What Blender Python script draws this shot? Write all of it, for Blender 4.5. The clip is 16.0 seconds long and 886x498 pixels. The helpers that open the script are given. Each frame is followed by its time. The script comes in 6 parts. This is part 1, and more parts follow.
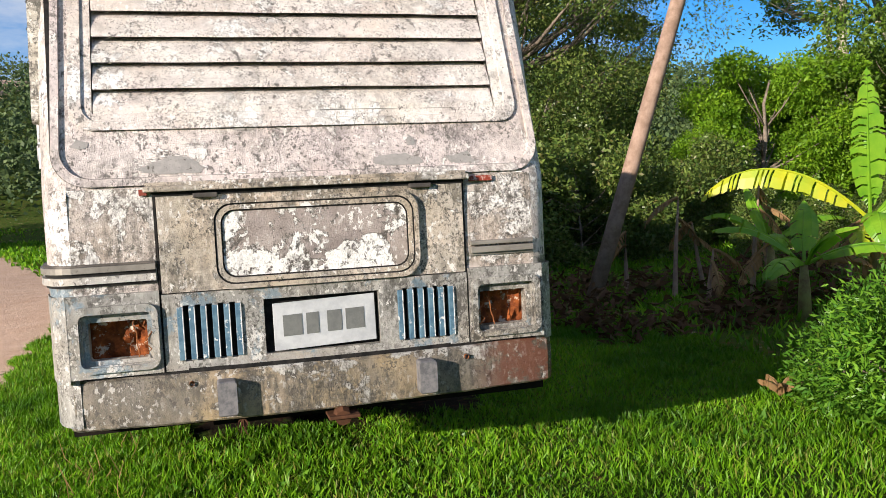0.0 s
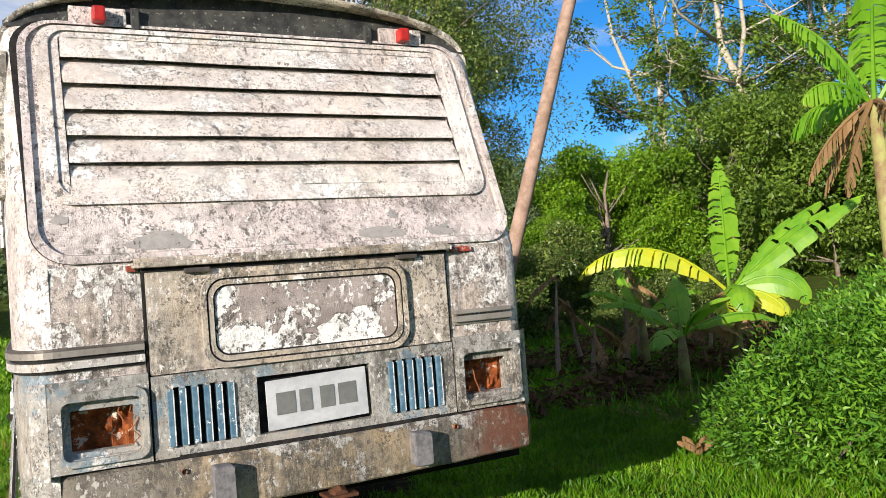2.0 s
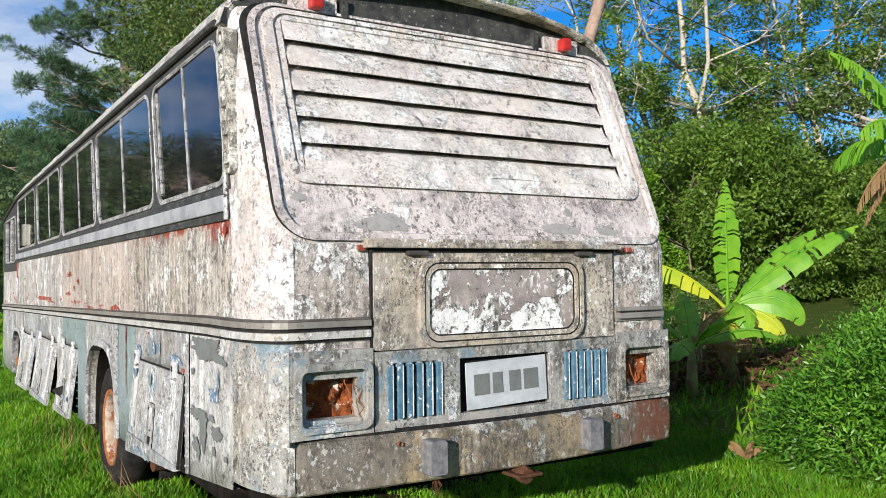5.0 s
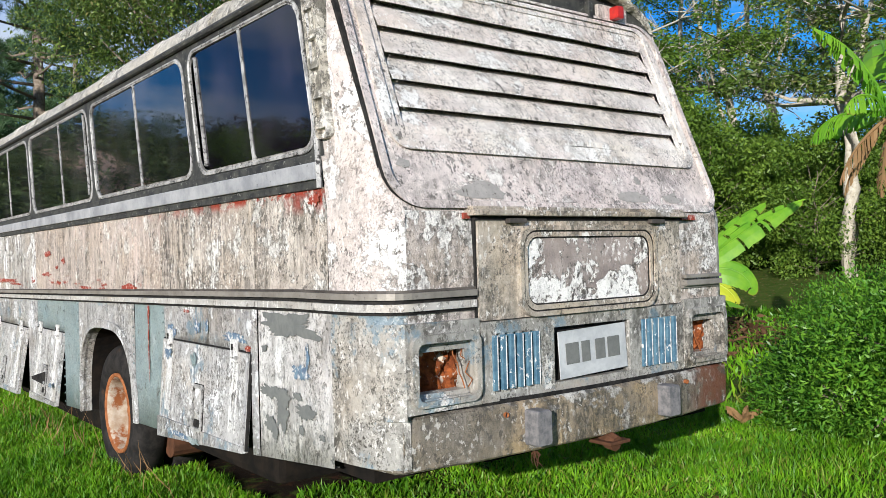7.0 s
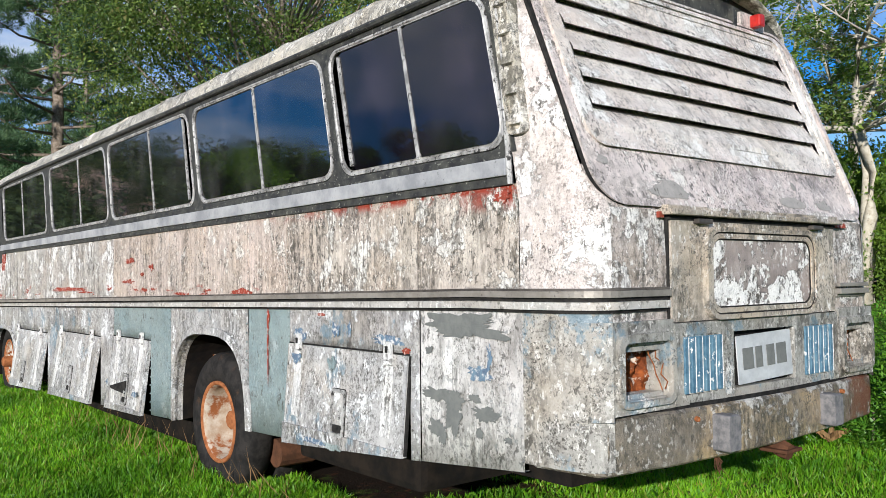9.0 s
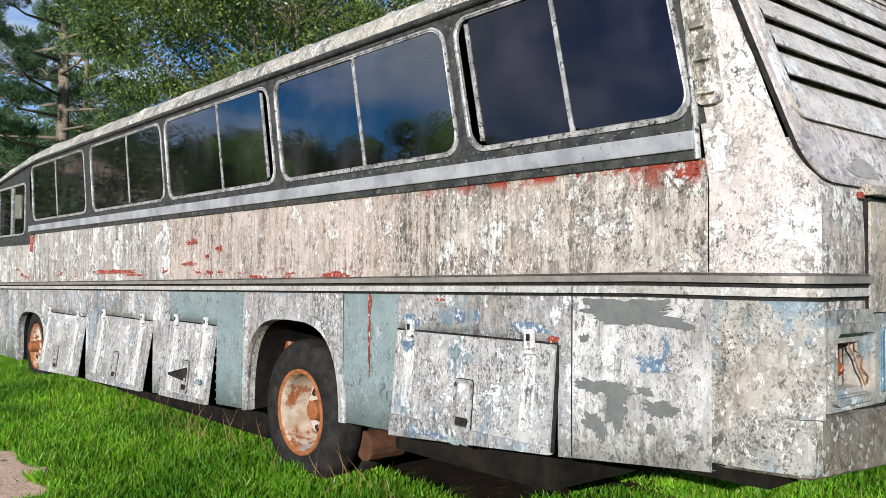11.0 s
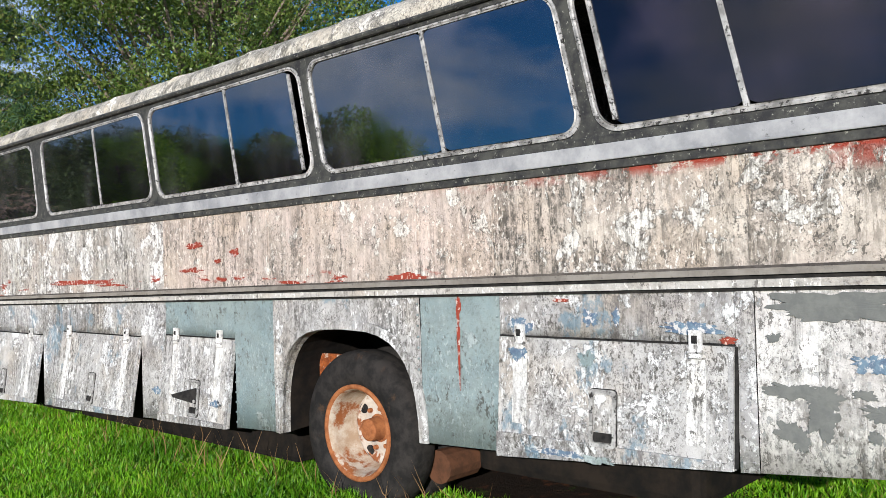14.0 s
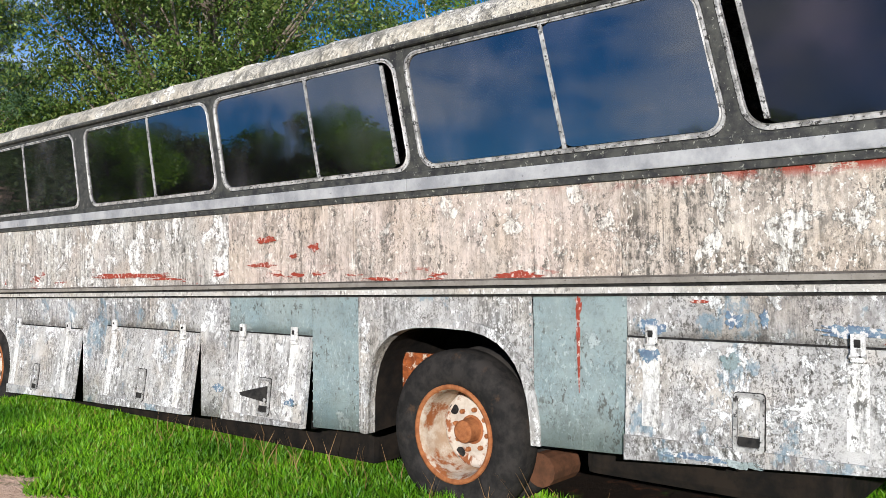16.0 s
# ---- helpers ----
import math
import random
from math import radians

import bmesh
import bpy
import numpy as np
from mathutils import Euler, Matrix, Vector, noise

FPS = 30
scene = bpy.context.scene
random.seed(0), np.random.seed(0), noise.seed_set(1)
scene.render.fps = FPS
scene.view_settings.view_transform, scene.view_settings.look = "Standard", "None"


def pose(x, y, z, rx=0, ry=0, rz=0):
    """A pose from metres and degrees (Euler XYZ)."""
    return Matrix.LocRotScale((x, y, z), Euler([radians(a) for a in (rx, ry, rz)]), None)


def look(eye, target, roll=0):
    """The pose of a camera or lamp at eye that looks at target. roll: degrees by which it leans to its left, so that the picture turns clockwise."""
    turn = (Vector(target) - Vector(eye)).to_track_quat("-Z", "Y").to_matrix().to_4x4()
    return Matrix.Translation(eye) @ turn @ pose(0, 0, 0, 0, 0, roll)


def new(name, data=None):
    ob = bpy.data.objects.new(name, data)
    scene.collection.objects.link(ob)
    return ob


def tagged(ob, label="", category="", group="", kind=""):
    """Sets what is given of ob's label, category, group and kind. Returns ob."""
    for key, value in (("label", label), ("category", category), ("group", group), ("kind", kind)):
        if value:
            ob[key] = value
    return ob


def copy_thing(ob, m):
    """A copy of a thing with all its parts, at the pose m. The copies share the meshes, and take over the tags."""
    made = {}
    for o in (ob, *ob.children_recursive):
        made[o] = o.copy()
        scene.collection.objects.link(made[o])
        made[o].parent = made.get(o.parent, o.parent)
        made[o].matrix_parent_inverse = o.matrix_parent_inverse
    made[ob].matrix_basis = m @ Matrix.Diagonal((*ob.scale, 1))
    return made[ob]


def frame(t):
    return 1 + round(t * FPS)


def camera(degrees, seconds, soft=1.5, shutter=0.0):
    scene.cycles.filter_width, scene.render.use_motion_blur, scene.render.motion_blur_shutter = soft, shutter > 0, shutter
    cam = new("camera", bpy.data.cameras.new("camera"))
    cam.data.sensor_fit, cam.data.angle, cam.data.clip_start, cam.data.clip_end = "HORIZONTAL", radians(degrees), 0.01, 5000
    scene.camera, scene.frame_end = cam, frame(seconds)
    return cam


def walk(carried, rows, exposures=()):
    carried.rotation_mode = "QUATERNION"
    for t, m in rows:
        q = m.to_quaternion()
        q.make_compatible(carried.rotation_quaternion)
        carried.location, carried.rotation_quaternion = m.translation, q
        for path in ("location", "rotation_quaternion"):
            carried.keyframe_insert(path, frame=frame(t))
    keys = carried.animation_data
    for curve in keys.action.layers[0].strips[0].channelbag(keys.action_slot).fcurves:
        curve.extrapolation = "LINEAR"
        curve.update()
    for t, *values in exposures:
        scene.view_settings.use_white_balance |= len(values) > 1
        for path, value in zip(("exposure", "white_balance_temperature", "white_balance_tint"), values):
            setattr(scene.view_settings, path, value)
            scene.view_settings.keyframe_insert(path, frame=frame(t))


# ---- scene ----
cam = camera(56.0, 16.0, soft=0.7)
PATH = [
    (0, (-0.496, -3.884, 1.397), (0.039, -1.962, 1.256), -2.7),
    (0.5, (-0.707, -3.809, 1.359), (0.029, -1.951, 1.265), -4.5),
    (1, (-0.902, -3.788, 1.35), (-0.043, -1.982, 1.345), -5.5),
    (1.5, (-1.058, -3.748, 1.335), (-0.158, -1.963, 1.398), -5.0),
    (2, (-1.21, -3.669, 1.332), (-0.299, -1.889, 1.389), -4.3),
    (2.5, (-1.387, -3.608, 1.339), (-0.469, -1.831, 1.361), -3.4),
    (3, (-1.586, -3.56, 1.328), (-0.648, -1.794, 1.325), -2.9),
    (3.5, (-1.831, -3.551, 1.345), (-0.873, -1.796, 1.368), -2.4),
    (4, (-2.054, -3.454, 1.34), (-1.066, -1.715, 1.377), -2.1),
    (6.5, (-2.959, -2.856, 1.297), (-1.769, -1.249, 1.344), -0.3),
    (7, (-3.111, -2.664, 1.29), (-1.871, -1.095, 1.299), -1.5),
    (7.5, (-3.259, -2.483, 1.27), (-1.983, -0.942, 1.266), -1.6),
    (8, (-3.417, -2.372, 1.241), (-2.125, -0.845, 1.263), -2.0),
    (8.5, (-3.597, -2.21, 1.242), (-2.311, -0.678, 1.281), -1.5),
    (9, (-3.75, -2.06, 1.189), (-2.491, -0.508, 1.258), -0.7),
    (9.5, (-3.871, -1.87, 1.173), (-2.612, -0.318, 1.238), -0.1),
    (10, (-3.983, -1.67, 1.155), (-2.727, -0.115, 1.216), 0.4),
    (12.5, (-4.334, -0.831, 1.127), (-2.947, 0.61, 1.17), -0.9),
    (13, (-4.405, -0.62, 1.132), (-2.978, 0.781, 1.174), -1.4),
    (13.5, (-4.511, -0.379, 1.132), (-3.051, 0.988, 1.18), -1.3),
    (14, (-4.58, -0.153, 1.166), (-3.107, 1.199, 1.207), -1.7),
    (14.5, (-4.705, 0.049, 1.159), (-3.217, 1.384, 1.208), -1.4),
    (15, (-4.828, 0.233, 1.165), (-3.328, 1.555, 1.215), -1.2),
    (15.5, (-4.929, 0.385, 1.147), (-3.42, 1.697, 1.204), -0.7),
    (16, (-5.02, 0.509, 1.157), (-3.5, 1.808, 1.202), -0.6),
]
walk(cam, [(t, look(e, g, r)) for t, e, g, r in PATH], [(0, 0.64, 6950, 14), (1.5, 0.68, 6950, 14), (3.5, 0.60, 6350, 10), (7, 0.50, 6250, 10), (10, 0.44, 6150, 10), (16, 0.48, 6250, 11)])

# ---------------------------------------------------------------- light
SUN_EL, SUN_AZ = 14.1, 235.8
world = bpy.data.worlds.new("sky_world")
scene.world = world
world.use_nodes = True
wn = world.node_tree
sky = wn.nodes.new("ShaderNodeTexSky")
sky.sky_type = 'NISHITA'
sky.sun_disc = False
sky.sun_elevation = radians(SUN_EL)
sky.sun_rotation = radians(SUN_AZ)
sky.air_density, sky.dust_density, sky.ozone_density = 1.0, 0.0, 6.0
sky.altitude = 900.0
wn.nodes["Background"].inputs["Strength"].default_value = 0.11
# thin white cloud in the blue
wco = wn.nodes.new("ShaderNodeTexCoord")
wmp = wn.nodes.new("ShaderNodeMapping")
wmp.inputs["Scale"].default_value = (1.6, 1.6, 5.0)
wno = wn.nodes.new("ShaderNodeTexNoise")
wno.inputs["Scale"].default_value, wno.inputs["Detail"].default_value, wno.inputs["Roughness"].default_value = 1.5, 7.0, 0.6
wrm = wn.nodes.new("ShaderNodeMapRange")
wrm.inputs["From Min"].default_value, wrm.inputs["From Max"].default_value, wrm.inputs["To Max"].default_value = 0.42, 0.66, 0.88
wmx = wn.nodes.new("ShaderNodeMix")
wmx.data_type = 'RGBA'
wmx.inputs[7].default_value = (5.2, 5.4, 5.6, 1)
wn.links.new(wco.outputs["Generated"], wmp.inputs["Vector"])
wn.links.new(wmp.outputs[0], wno.inputs["Vector"])
wn.links.new(wno.outputs["Fac"], wrm.inputs["Value"])
wn.links.new(wrm.outputs[0], wmx.inputs[0])
whs = wn.nodes.new("ShaderNodeHueSaturation")
whs.inputs["Saturation"].default_value = 1.15
wn.links.new(sky.outputs[0], whs.inputs["Color"])
wn.links.new(whs.outputs[0], wmx.inputs[6])
wn.links.new(wmx.outputs[2], wn.nodes["Background"].inputs["Color"])
sun = new("sun", bpy.data.lights.new("sun", 'SUN'))
sun.data.energy, sun.data.angle, sun.data.color = 5.0, radians(0.5), (1.0, 0.945, 0.865)
sun.matrix_world = look((-40.0, -27.2, 12.1), (0, 0, 0))


# ---------------------------------------------------------------- material tools
def matbase(name, rough=0.7, metal=0.0, spec=0.5):
    m = bpy.data.materials.new(name)
    m.use_nodes = True
    b = m.node_tree.nodes["Principled BSDF"]
    b.inputs["Roughness"].default_value = rough
    b.inputs["Metallic"].default_value = metal
    b.inputs["Specular IOR Level"].default_value = spec
    return m, m.node_tree, b


def mask(nt, scale, lo, hi, detail=6.0, rough=0.6, at=(0, 0, 0), kind="noise", dist=0.0):
    co = nt.nodes.new("ShaderNodeTexCoord")
    mp = nt.nodes.new("ShaderNodeMapping")
    mp.inputs["Scale"].default_value = scale if isinstance(scale, tuple) else (scale,) * 3
    mp.inputs["Location"].default_value = at
    nt.links.new(co.outputs["Object"], mp.inputs["Vector"])
    if kind == "noise":
        tx = nt.nodes.new("ShaderNodeTexNoise")
        tx.inputs["Scale"].default_value = 1.0
        tx.inputs["Detail"].default_value = detail
        tx.inputs["Roughness"].default_value = rough
        tx.inputs["Distortion"].default_value = dist
        out = tx.outputs["Fac"]
    else:
        tx = nt.nodes.new("ShaderNodeTexVoronoi")
        tx.inputs["Scale"].default_value = 1.0
        tx.feature = 'DISTANCE_TO_EDGE' if kind == "crack" else 'F1'
        out = tx.outputs["Distance"]
    nt.links.new(mp.outputs[0], tx.inputs["Vector"])
    return ramp(nt, out, lo, hi)


def ramp(nt, out, lo, hi):
    r = nt.nodes.new("ShaderNodeMapRange")
    r.inputs["From Min"].default_value, r.inputs["From Max"].default_value = lo, hi
    nt.links.new(out, r.inputs["Value"])
    return r.outputs[0]


def axis(nt, which, lo, hi):
    co = nt.nodes.new("ShaderNodeTexCoord")
    sp = nt.nodes.new("ShaderNodeSeparateXYZ")
    nt.links.new(co.outputs["Object"], sp.inputs[0])
    return ramp(nt, sp.outputs[which], lo, hi)


def mul(nt, a, b, op='MULTIPLY'):
    n = nt.nodes.new("ShaderNodeMath")
    n.operation = op
    n.use_clamp = True
    for i, v in enumerate((a, b)):
        if isinstance(v, (int, float)):
            n.inputs[i].default_value = v
        else:
            nt.links.new(v, n.inputs[i])
    return n.outputs[0]


def mix(nt, fac, a, b):
    n = nt.nodes.new("ShaderNodeMix")
    n.data_type = 'RGBA'
    if isinstance(fac, (int, float)):
        n.inputs[0].default_value = fac
    else:
        nt.links.new(fac, n.inputs[0])
    for i, v in ((6, a), (7, b)):
        if isinstance(v, tuple):
            n.inputs[i].default_value = (*v, 1)
        else:
            nt.links.new(v, n.inputs[i])
    return n.outputs[2]


def bump(nt, bsdf, h, strength=0.3, distance=0.01):
    n = nt.nodes.new("ShaderNodeBump")
    n.inputs["Strength"].default_value = strength
    n.inputs["Distance"].default_value = distance
    nt.links.new(h, n.inputs["Height"])
    nt.links.new(n.outputs[0], bsdf.inputs["Normal"])


def rnd(nt):
    return nt.nodes.new("ShaderNodeObjectInfo").outputs["Random"]


WHITE, PINK, GREY, MILDEW = (0.80, 0.78, 0.74), (0.56, 0.47, 0.44), (0.36, 0.33, 0.31), (0.045, 0.042, 0.034)
BLUE, RED = (0.13, 0.22, 0.28), (0.27, 0.036, 0.017)


def raw(nt, scale, detail=6.0, rough=0.6, at=(0, 0, 0), dist=0.0):
    """A plain noise value at a real-world scale."""
    co = nt.nodes.new("ShaderNodeTexCoord")
    mp = nt.nodes.new("ShaderNodeMapping")
    mp.inputs["Scale"].default_value = scale if isinstance(scale, tuple) else (scale,) * 3
    mp.inputs["Location"].default_value = at
    tx = nt.nodes.new("ShaderNodeTexNoise")
    tx.inputs["Scale"].default_value, tx.inputs["Detail"].default_value = 1.0, detail
    tx.inputs["Roughness"].default_value, tx.inputs["Distortion"].default_value = rough, dist
    nt.links.new(co.outputs["Object"], mp.inputs["Vector"])
    nt.links.new(mp.outputs[0], tx.inputs["Vector"])
    return tx.outputs["Fac"]


def weathered(name, base, second, peel=(0.50, 0.54), peel_to=WHITE, streak=(0.52, 0.70), dirt=0.85, speck=(0.55, 0.64), blue=None, red=None,
              seed=0.0, speckle=0.75, streak_axis=2, grime=0.4, warm=0.35, stain=0.8, stain_scale=(8.5, 8.5, 5.0), stain_to=(0.062, 0.054, 0.042), rim=0.55, tan=None, red_to=RED):
    """Old coach paint: two faded coats, flakes with dirty edges, run-down dirt, mildew specks."""
    m, nt, b = matbase(name, 0.62)
    c = mix(nt, mask(nt, 2.2, 0.38, 0.62, 5, 0.65, (seed, 3, 1)), base, second)
    c = mix(nt, mul(nt, mask(nt, 10.0, 0.42, 0.62, 5, 0.6, (seed, 8, 1)), 0.45), c, tuple(v * 0.66 for v in second))
    if tan:
        c = mix(nt, tan(nt), c, (0.36, 0.27, 0.155))
    c = mix(nt, mul(nt, mask(nt, 1.9, 0.48, 0.70, 6, 0.65, (seed, seed, 5)), warm), c, (0.50, 0.37, 0.23))
    pr = raw(nt, 4.2, 9, 0.66, (seed + 4, seed, 2), 0.4)
    p = mul(nt, ramp(nt, pr, peel[0], peel[0] + 0.35 * (peel[1] - peel[0])), mask(nt, 16.0, 0.40, 0.46, 7, 0.72, (9, seed, 2)))
    c = mix(nt, p, c, peel_to)
    lip = mul(nt, ramp(nt, pr, peel[0] - 0.014, peel[0] - 0.002), mul(nt, 1.0, p, 'SUBTRACT'))
    c = mix(nt, mul(nt, lip, rim), c, (0.07, 0.06, 0.05))
    # runs of dirt, in some places heavy, in others none
    sc = [22.0, 22.0, 22.0]
    sc[streak_axis] = 0.9
    zone = mask(nt, 1.1, 0.40, 0.58, 4, 0.6, (seed + 2, 5, 0))
    s = mul(nt, mask(nt, tuple(sc), streak[0], streak[1], 7, 0.7, (seed, 1, 7)), zone)
    s = mul(nt, s, mask(nt, (38.0, 38.0, 24.0), 0.40, 0.55, 5, 0.7, (2, seed, 0)))
    c = mix(nt, mul(nt, s, dirt), c, MILDEW)
    # blotched mildew
    st = mul(nt, mask(nt, stain_scale, 0.51, 0.54, 12, 0.78, (seed + 1, 4, 6), dist=0.3), mask(nt, 1.9, 0.42, 0.56, 4, 0.6, (7, seed, 2)))
    c = mix(nt, mul(nt, st, stain), c, stain_to)
    g = mul(nt, mask(nt, 3.1, 0.46, 0.62, 6, 0.7, (seed, 2, seed)), mask(nt, 21.0, 0.42, 0.58, 5, 0.75, (seed, 9, 1)))
    c = mix(nt, mul(nt, g, grime), c, (0.13, 0.115, 0.095))
    # small flakes down to the dirty coat and up to the white one
    fl = mul(nt, mask(nt, (34.0, 34.0, 22.0), 0.57, 0.59, 4, 0.7, (seed, 6, 2)), mask(nt, 4.3, 0.44, 0.56, 4, 0.6, (3, seed, 4)))
    c = mix(nt, mul(nt, fl, 0.8), c, (0.06, 0.054, 0.045))
    fw_ = mul(nt, mask(nt, (40.0, 40.0, 26.0), 0.57, 0.59, 4, 0.7, (seed, 3, 8)), mask(nt, 3.7, 0.42, 0.55, 4, 0.6, (6, seed, 1)))
    c = mix(nt, mul(nt, fw_, 0.8), c, peel_to)
    # pepper of black mildew in patches
    k = mul(nt, mask(nt, 62.0, speck[0], speck[0] + 0.04, 4, 0.75, (seed, 0, 3)), mask(nt, 2.6, 0.44, 0.60, 5, 0.6, (1, seed + 6, 0)))
    c = mix(nt, mul(nt, k, speckle), c, (0.06, 0.052, 0.042))
    sp = mul(nt, mask(nt, (98.0, 98.0, 80.0), 0.55, 0.575, 3, 0.65, (seed, 7, 5)), mask(nt, 7.0, 0.47, 0.58, 5, 0.65, (seed, 5, 9)))
    c = mix(nt, mul(nt, sp, 0.8 * speckle), c, (0.04, 0.036, 0.03))
    k3 = mask(nt, 155.0, 0.46, 0.70, 3, 0.7, (seed, 4, 0))
    c = mix(nt, mul(nt, k3, 0.14), c, (0.12, 0.105, 0.09))
    if blue:
        bm_ = mul(nt, mask(nt, (3.4, 3.4, 2.4), blue[0], blue[1], 8, 0.7, (seed + 8, 2, 2)), mask(nt, 17.0, 0.40, 0.48, 5, 0.7, (0, seed, 8)))
        c = mix(nt, mul(nt, bm_, 0.65), c, BLUE)
    if red:
        c = mix(nt, red(nt), c, red_to)
    nt.links.new(c, b.inputs["Base Color"])
    h = mul(nt, mul(nt, p, 0.6), mul(nt, k3, 0.3), 'ADD')
    bump(nt, b, h, 0.9, 0.006)
    nt.links.new(ramp(nt, p, -1.2, 2.0), b.inputs["Roughness"])
    return m


def red_top(nt):
    """Red undercoat showing along the upper edge of the rear panels and near the trim."""
    edge = mul(nt, mul(nt, axis(nt, 2, 1.53, 1.575), axis(nt, 1, 3.2, 1.6)), mask(nt, (9, 9, 14), 0.49, 0.53, 8, 0.75, (3, 1, 0)))
    drip = mul(nt, mul(nt, axis(nt, 2, 1.47, 1.53), axis(nt, 1, 1.0, 0.7)), mask(nt, (8, 12, 5), 0.51, 0.54, 9, 0.78, (0, 4, 0)))
    low = mul(nt, mul(nt, axis(nt, 2, 1.19, 1.13), axis(nt, 1, 2.6, 3.2)), mask(nt, (5, 3.2, 12), 0.60, 0.63, 6, 0.7, (3, 2, 5)))
    return mul(nt, mul(nt, edge, drip, 'MAXIMUM'), low, 'MAXIMUM')


M = {}
M["upper"] = weathered("streaked_cream_paint", (0.64, 0.58, 0.50), (0.53, 0.45, 0.385), peel=(0.54, 0.57), peel_to=(0.76, 0.73, 0.67), streak=(0.43, 0.53), dirt=0.9, red=red_top, seed=1.0, speckle=0.8, stain=0.7, stain_scale=(17.0, 17.0, 2.6), stain_to=(0.085, 0.068, 0.045), grime=0.4)
M["upper_pink"] = weathered("faded_pink_paint", (0.64, 0.53, 0.47), (0.56, 0.48, 0.41), peel=(0.60, 0.63), peel_to=(0.74, 0.69, 0.62), streak=(0.43, 0.58), dirt=0.75, red=red_top, seed=41.0, speckle=0.6, stain=0.4, stain_scale=(17.0, 17.0, 3.0), stain_to=(0.16, 0.12, 0.09), grime=0.25, rim=0.3)
M["upper_grey"] = weathered("faded_grey_white_paint", (0.60, 0.58, 0.53), (0.50, 0.45, 0.41), peel=(0.52, 0.55), peel_to=(0.76, 0.74, 0.70), streak=(0.46, 0.60), dirt=0.75, red=red_top, seed=43.0, speckle=0.7, stain=0.5, stain_scale=(14.0, 14.0, 3.0), stain_to=(0.11, 0.10, 0.085), grime=0.3)
M["lower"] = weathered("patched_white_paint", (0.55, 0.545, 0.53), (0.42, 0.415, 0.42), peel=(0.55, 0.58), peel_to=(0.76, 0.765, 0.76), streak=(0.42, 0.55), blue=(0.56, 0.60), seed=3.0, stain_scale=(30.0, 30.0, 13.0), stain=0.7, stain_to=(0.10, 0.09, 0.095), rim=0.3)
M["quarter"] = weathered("scraped_white_paint", (0.76, 0.75, 0.72), (0.60, 0.57, 0.55), peel=(0.66, 0.665), peel_to=(0.24, 0.25, 0.25), streak=(0.50, 0.66), blue=(0.68, 0.70), seed=5.0, grime=0.45, stain=0.55, stain_scale=(14.0, 14.0, 6.0), warm=0.12)
M["rear"] = weathered("blotched_pinkish_paint", (0.76, 0.68, 0.63), (0.66, 0.57, 0.54), peel=(0.57, 0.60), peel_to=(0.78, 0.74, 0.69), streak=(0.46, 0.62), dirt=0.8, seed=7.0, speckle=0.85, grime=0.5, stain=0.5, stain_to=(0.17, 0.14, 0.13), warm=0.2)
M["corner"] = weathered("chalky_white_paint", (0.60, 0.54, 0.49), (0.47, 0.40, 0.36), peel=(0.505, 0.53), peel_to=(0.80, 0.77, 0.73), streak=(0.48, 0.64), dirt=0.8, speck=(0.54, 0.62), seed=8.3, speckle=0.8, stain=0.6, stain_to=(0.12, 0.095, 0.07), warm=0.4)
M["pillar"] = weathered("chalky_pink_white_paint", (0.70, 0.63, 0.58), (0.61, 0.53, 0.49), peel=(0.54, 0.57), peel_to=(0.80, 0.77, 0.73), streak=(0.52, 0.70), dirt=0.6, seed=44.0, speckle=0.5, grime=0.2, stain=0.3, stain_to=(0.20, 0.17, 0.14), warm=0.15, rim=0.35)
M["hood"] = weathered("mildewed_beige_paint", (0.64, 0.55, 0.46), (0.44, 0.40, 0.33), peel=(0.60, 0.63), streak=(0.42, 0.56), seed=11.0, speckle=0.95, grime=0.55, stain=0.65, stain_to=(0.11, 0.095, 0.065), warm=0.6)
M["plate"] = weathered("flaking_white_paint", (0.42, 0.36, 0.33), (0.27, 0.22, 0.20), peel=(0.475, 0.485), peel_to=(0.84, 0.82, 0.78), streak=(0.7, 0.9), seed=13.0, speckle=0.2, grime=0.1, stain=0.15, warm=0.1, rim=0.9)
M["louvre"] = weathered("chalky_louvre_paint", (0.82, 0.77, 0.70), (0.74, 0.66, 0.61), peel=(0.57, 0.61), streak=(0.60, 0.76), dirt=0.6, seed=15.0, speckle=0.7, streak_axis=0, grime=0.35, stain=0.35, stain_to=(0.2, 0.17, 0.15), rim=0.35)
M["lampbox"] = weathered("grimy_blue_white_paint", (0.47, 0.45, 0.41), (0.31, 0.305, 0.28), peel=(0.585, 0.61), peel_to=(0.70, 0.68, 0.64), streak=(0.44, 0.58), blue=(0.55, 0.59), seed=17.0, speckle=0.95, stain=0.9, stain_scale=(16.0, 16.0, 10.0), stain_to=(0.055, 0.05, 0.042))
M["bumper"] = weathered("rusted_bumper_paint", (0.20, 0.18, 0.155), (0.26, 0.215, 0.155), peel=(0.57, 0.60), peel_to=(0.50, 0.48, 0.44), streak=(0.40, 0.53), seed=19.0, speckle=0.95, stain=1.0, stain_scale=(13.0, 13.0, 9.0), warm=0.35,
                        tan=lambda nt: mul(nt, mul(nt, axis(nt, 0, -0.85, -0.55), axis(nt, 0, 0.62, 0.25)), mask(nt, 3.0, 0.36, 0.52, 6, 0.6, (2, 0, 0))),
                        red=lambda nt: mul(nt, mul(nt, axis(nt, 0, 0.72, 0.90), mask(nt, 9.0, 0.42, 0.49, 8, 0.78)), 0.75), red_to=(0.15, 0.042, 0.02))
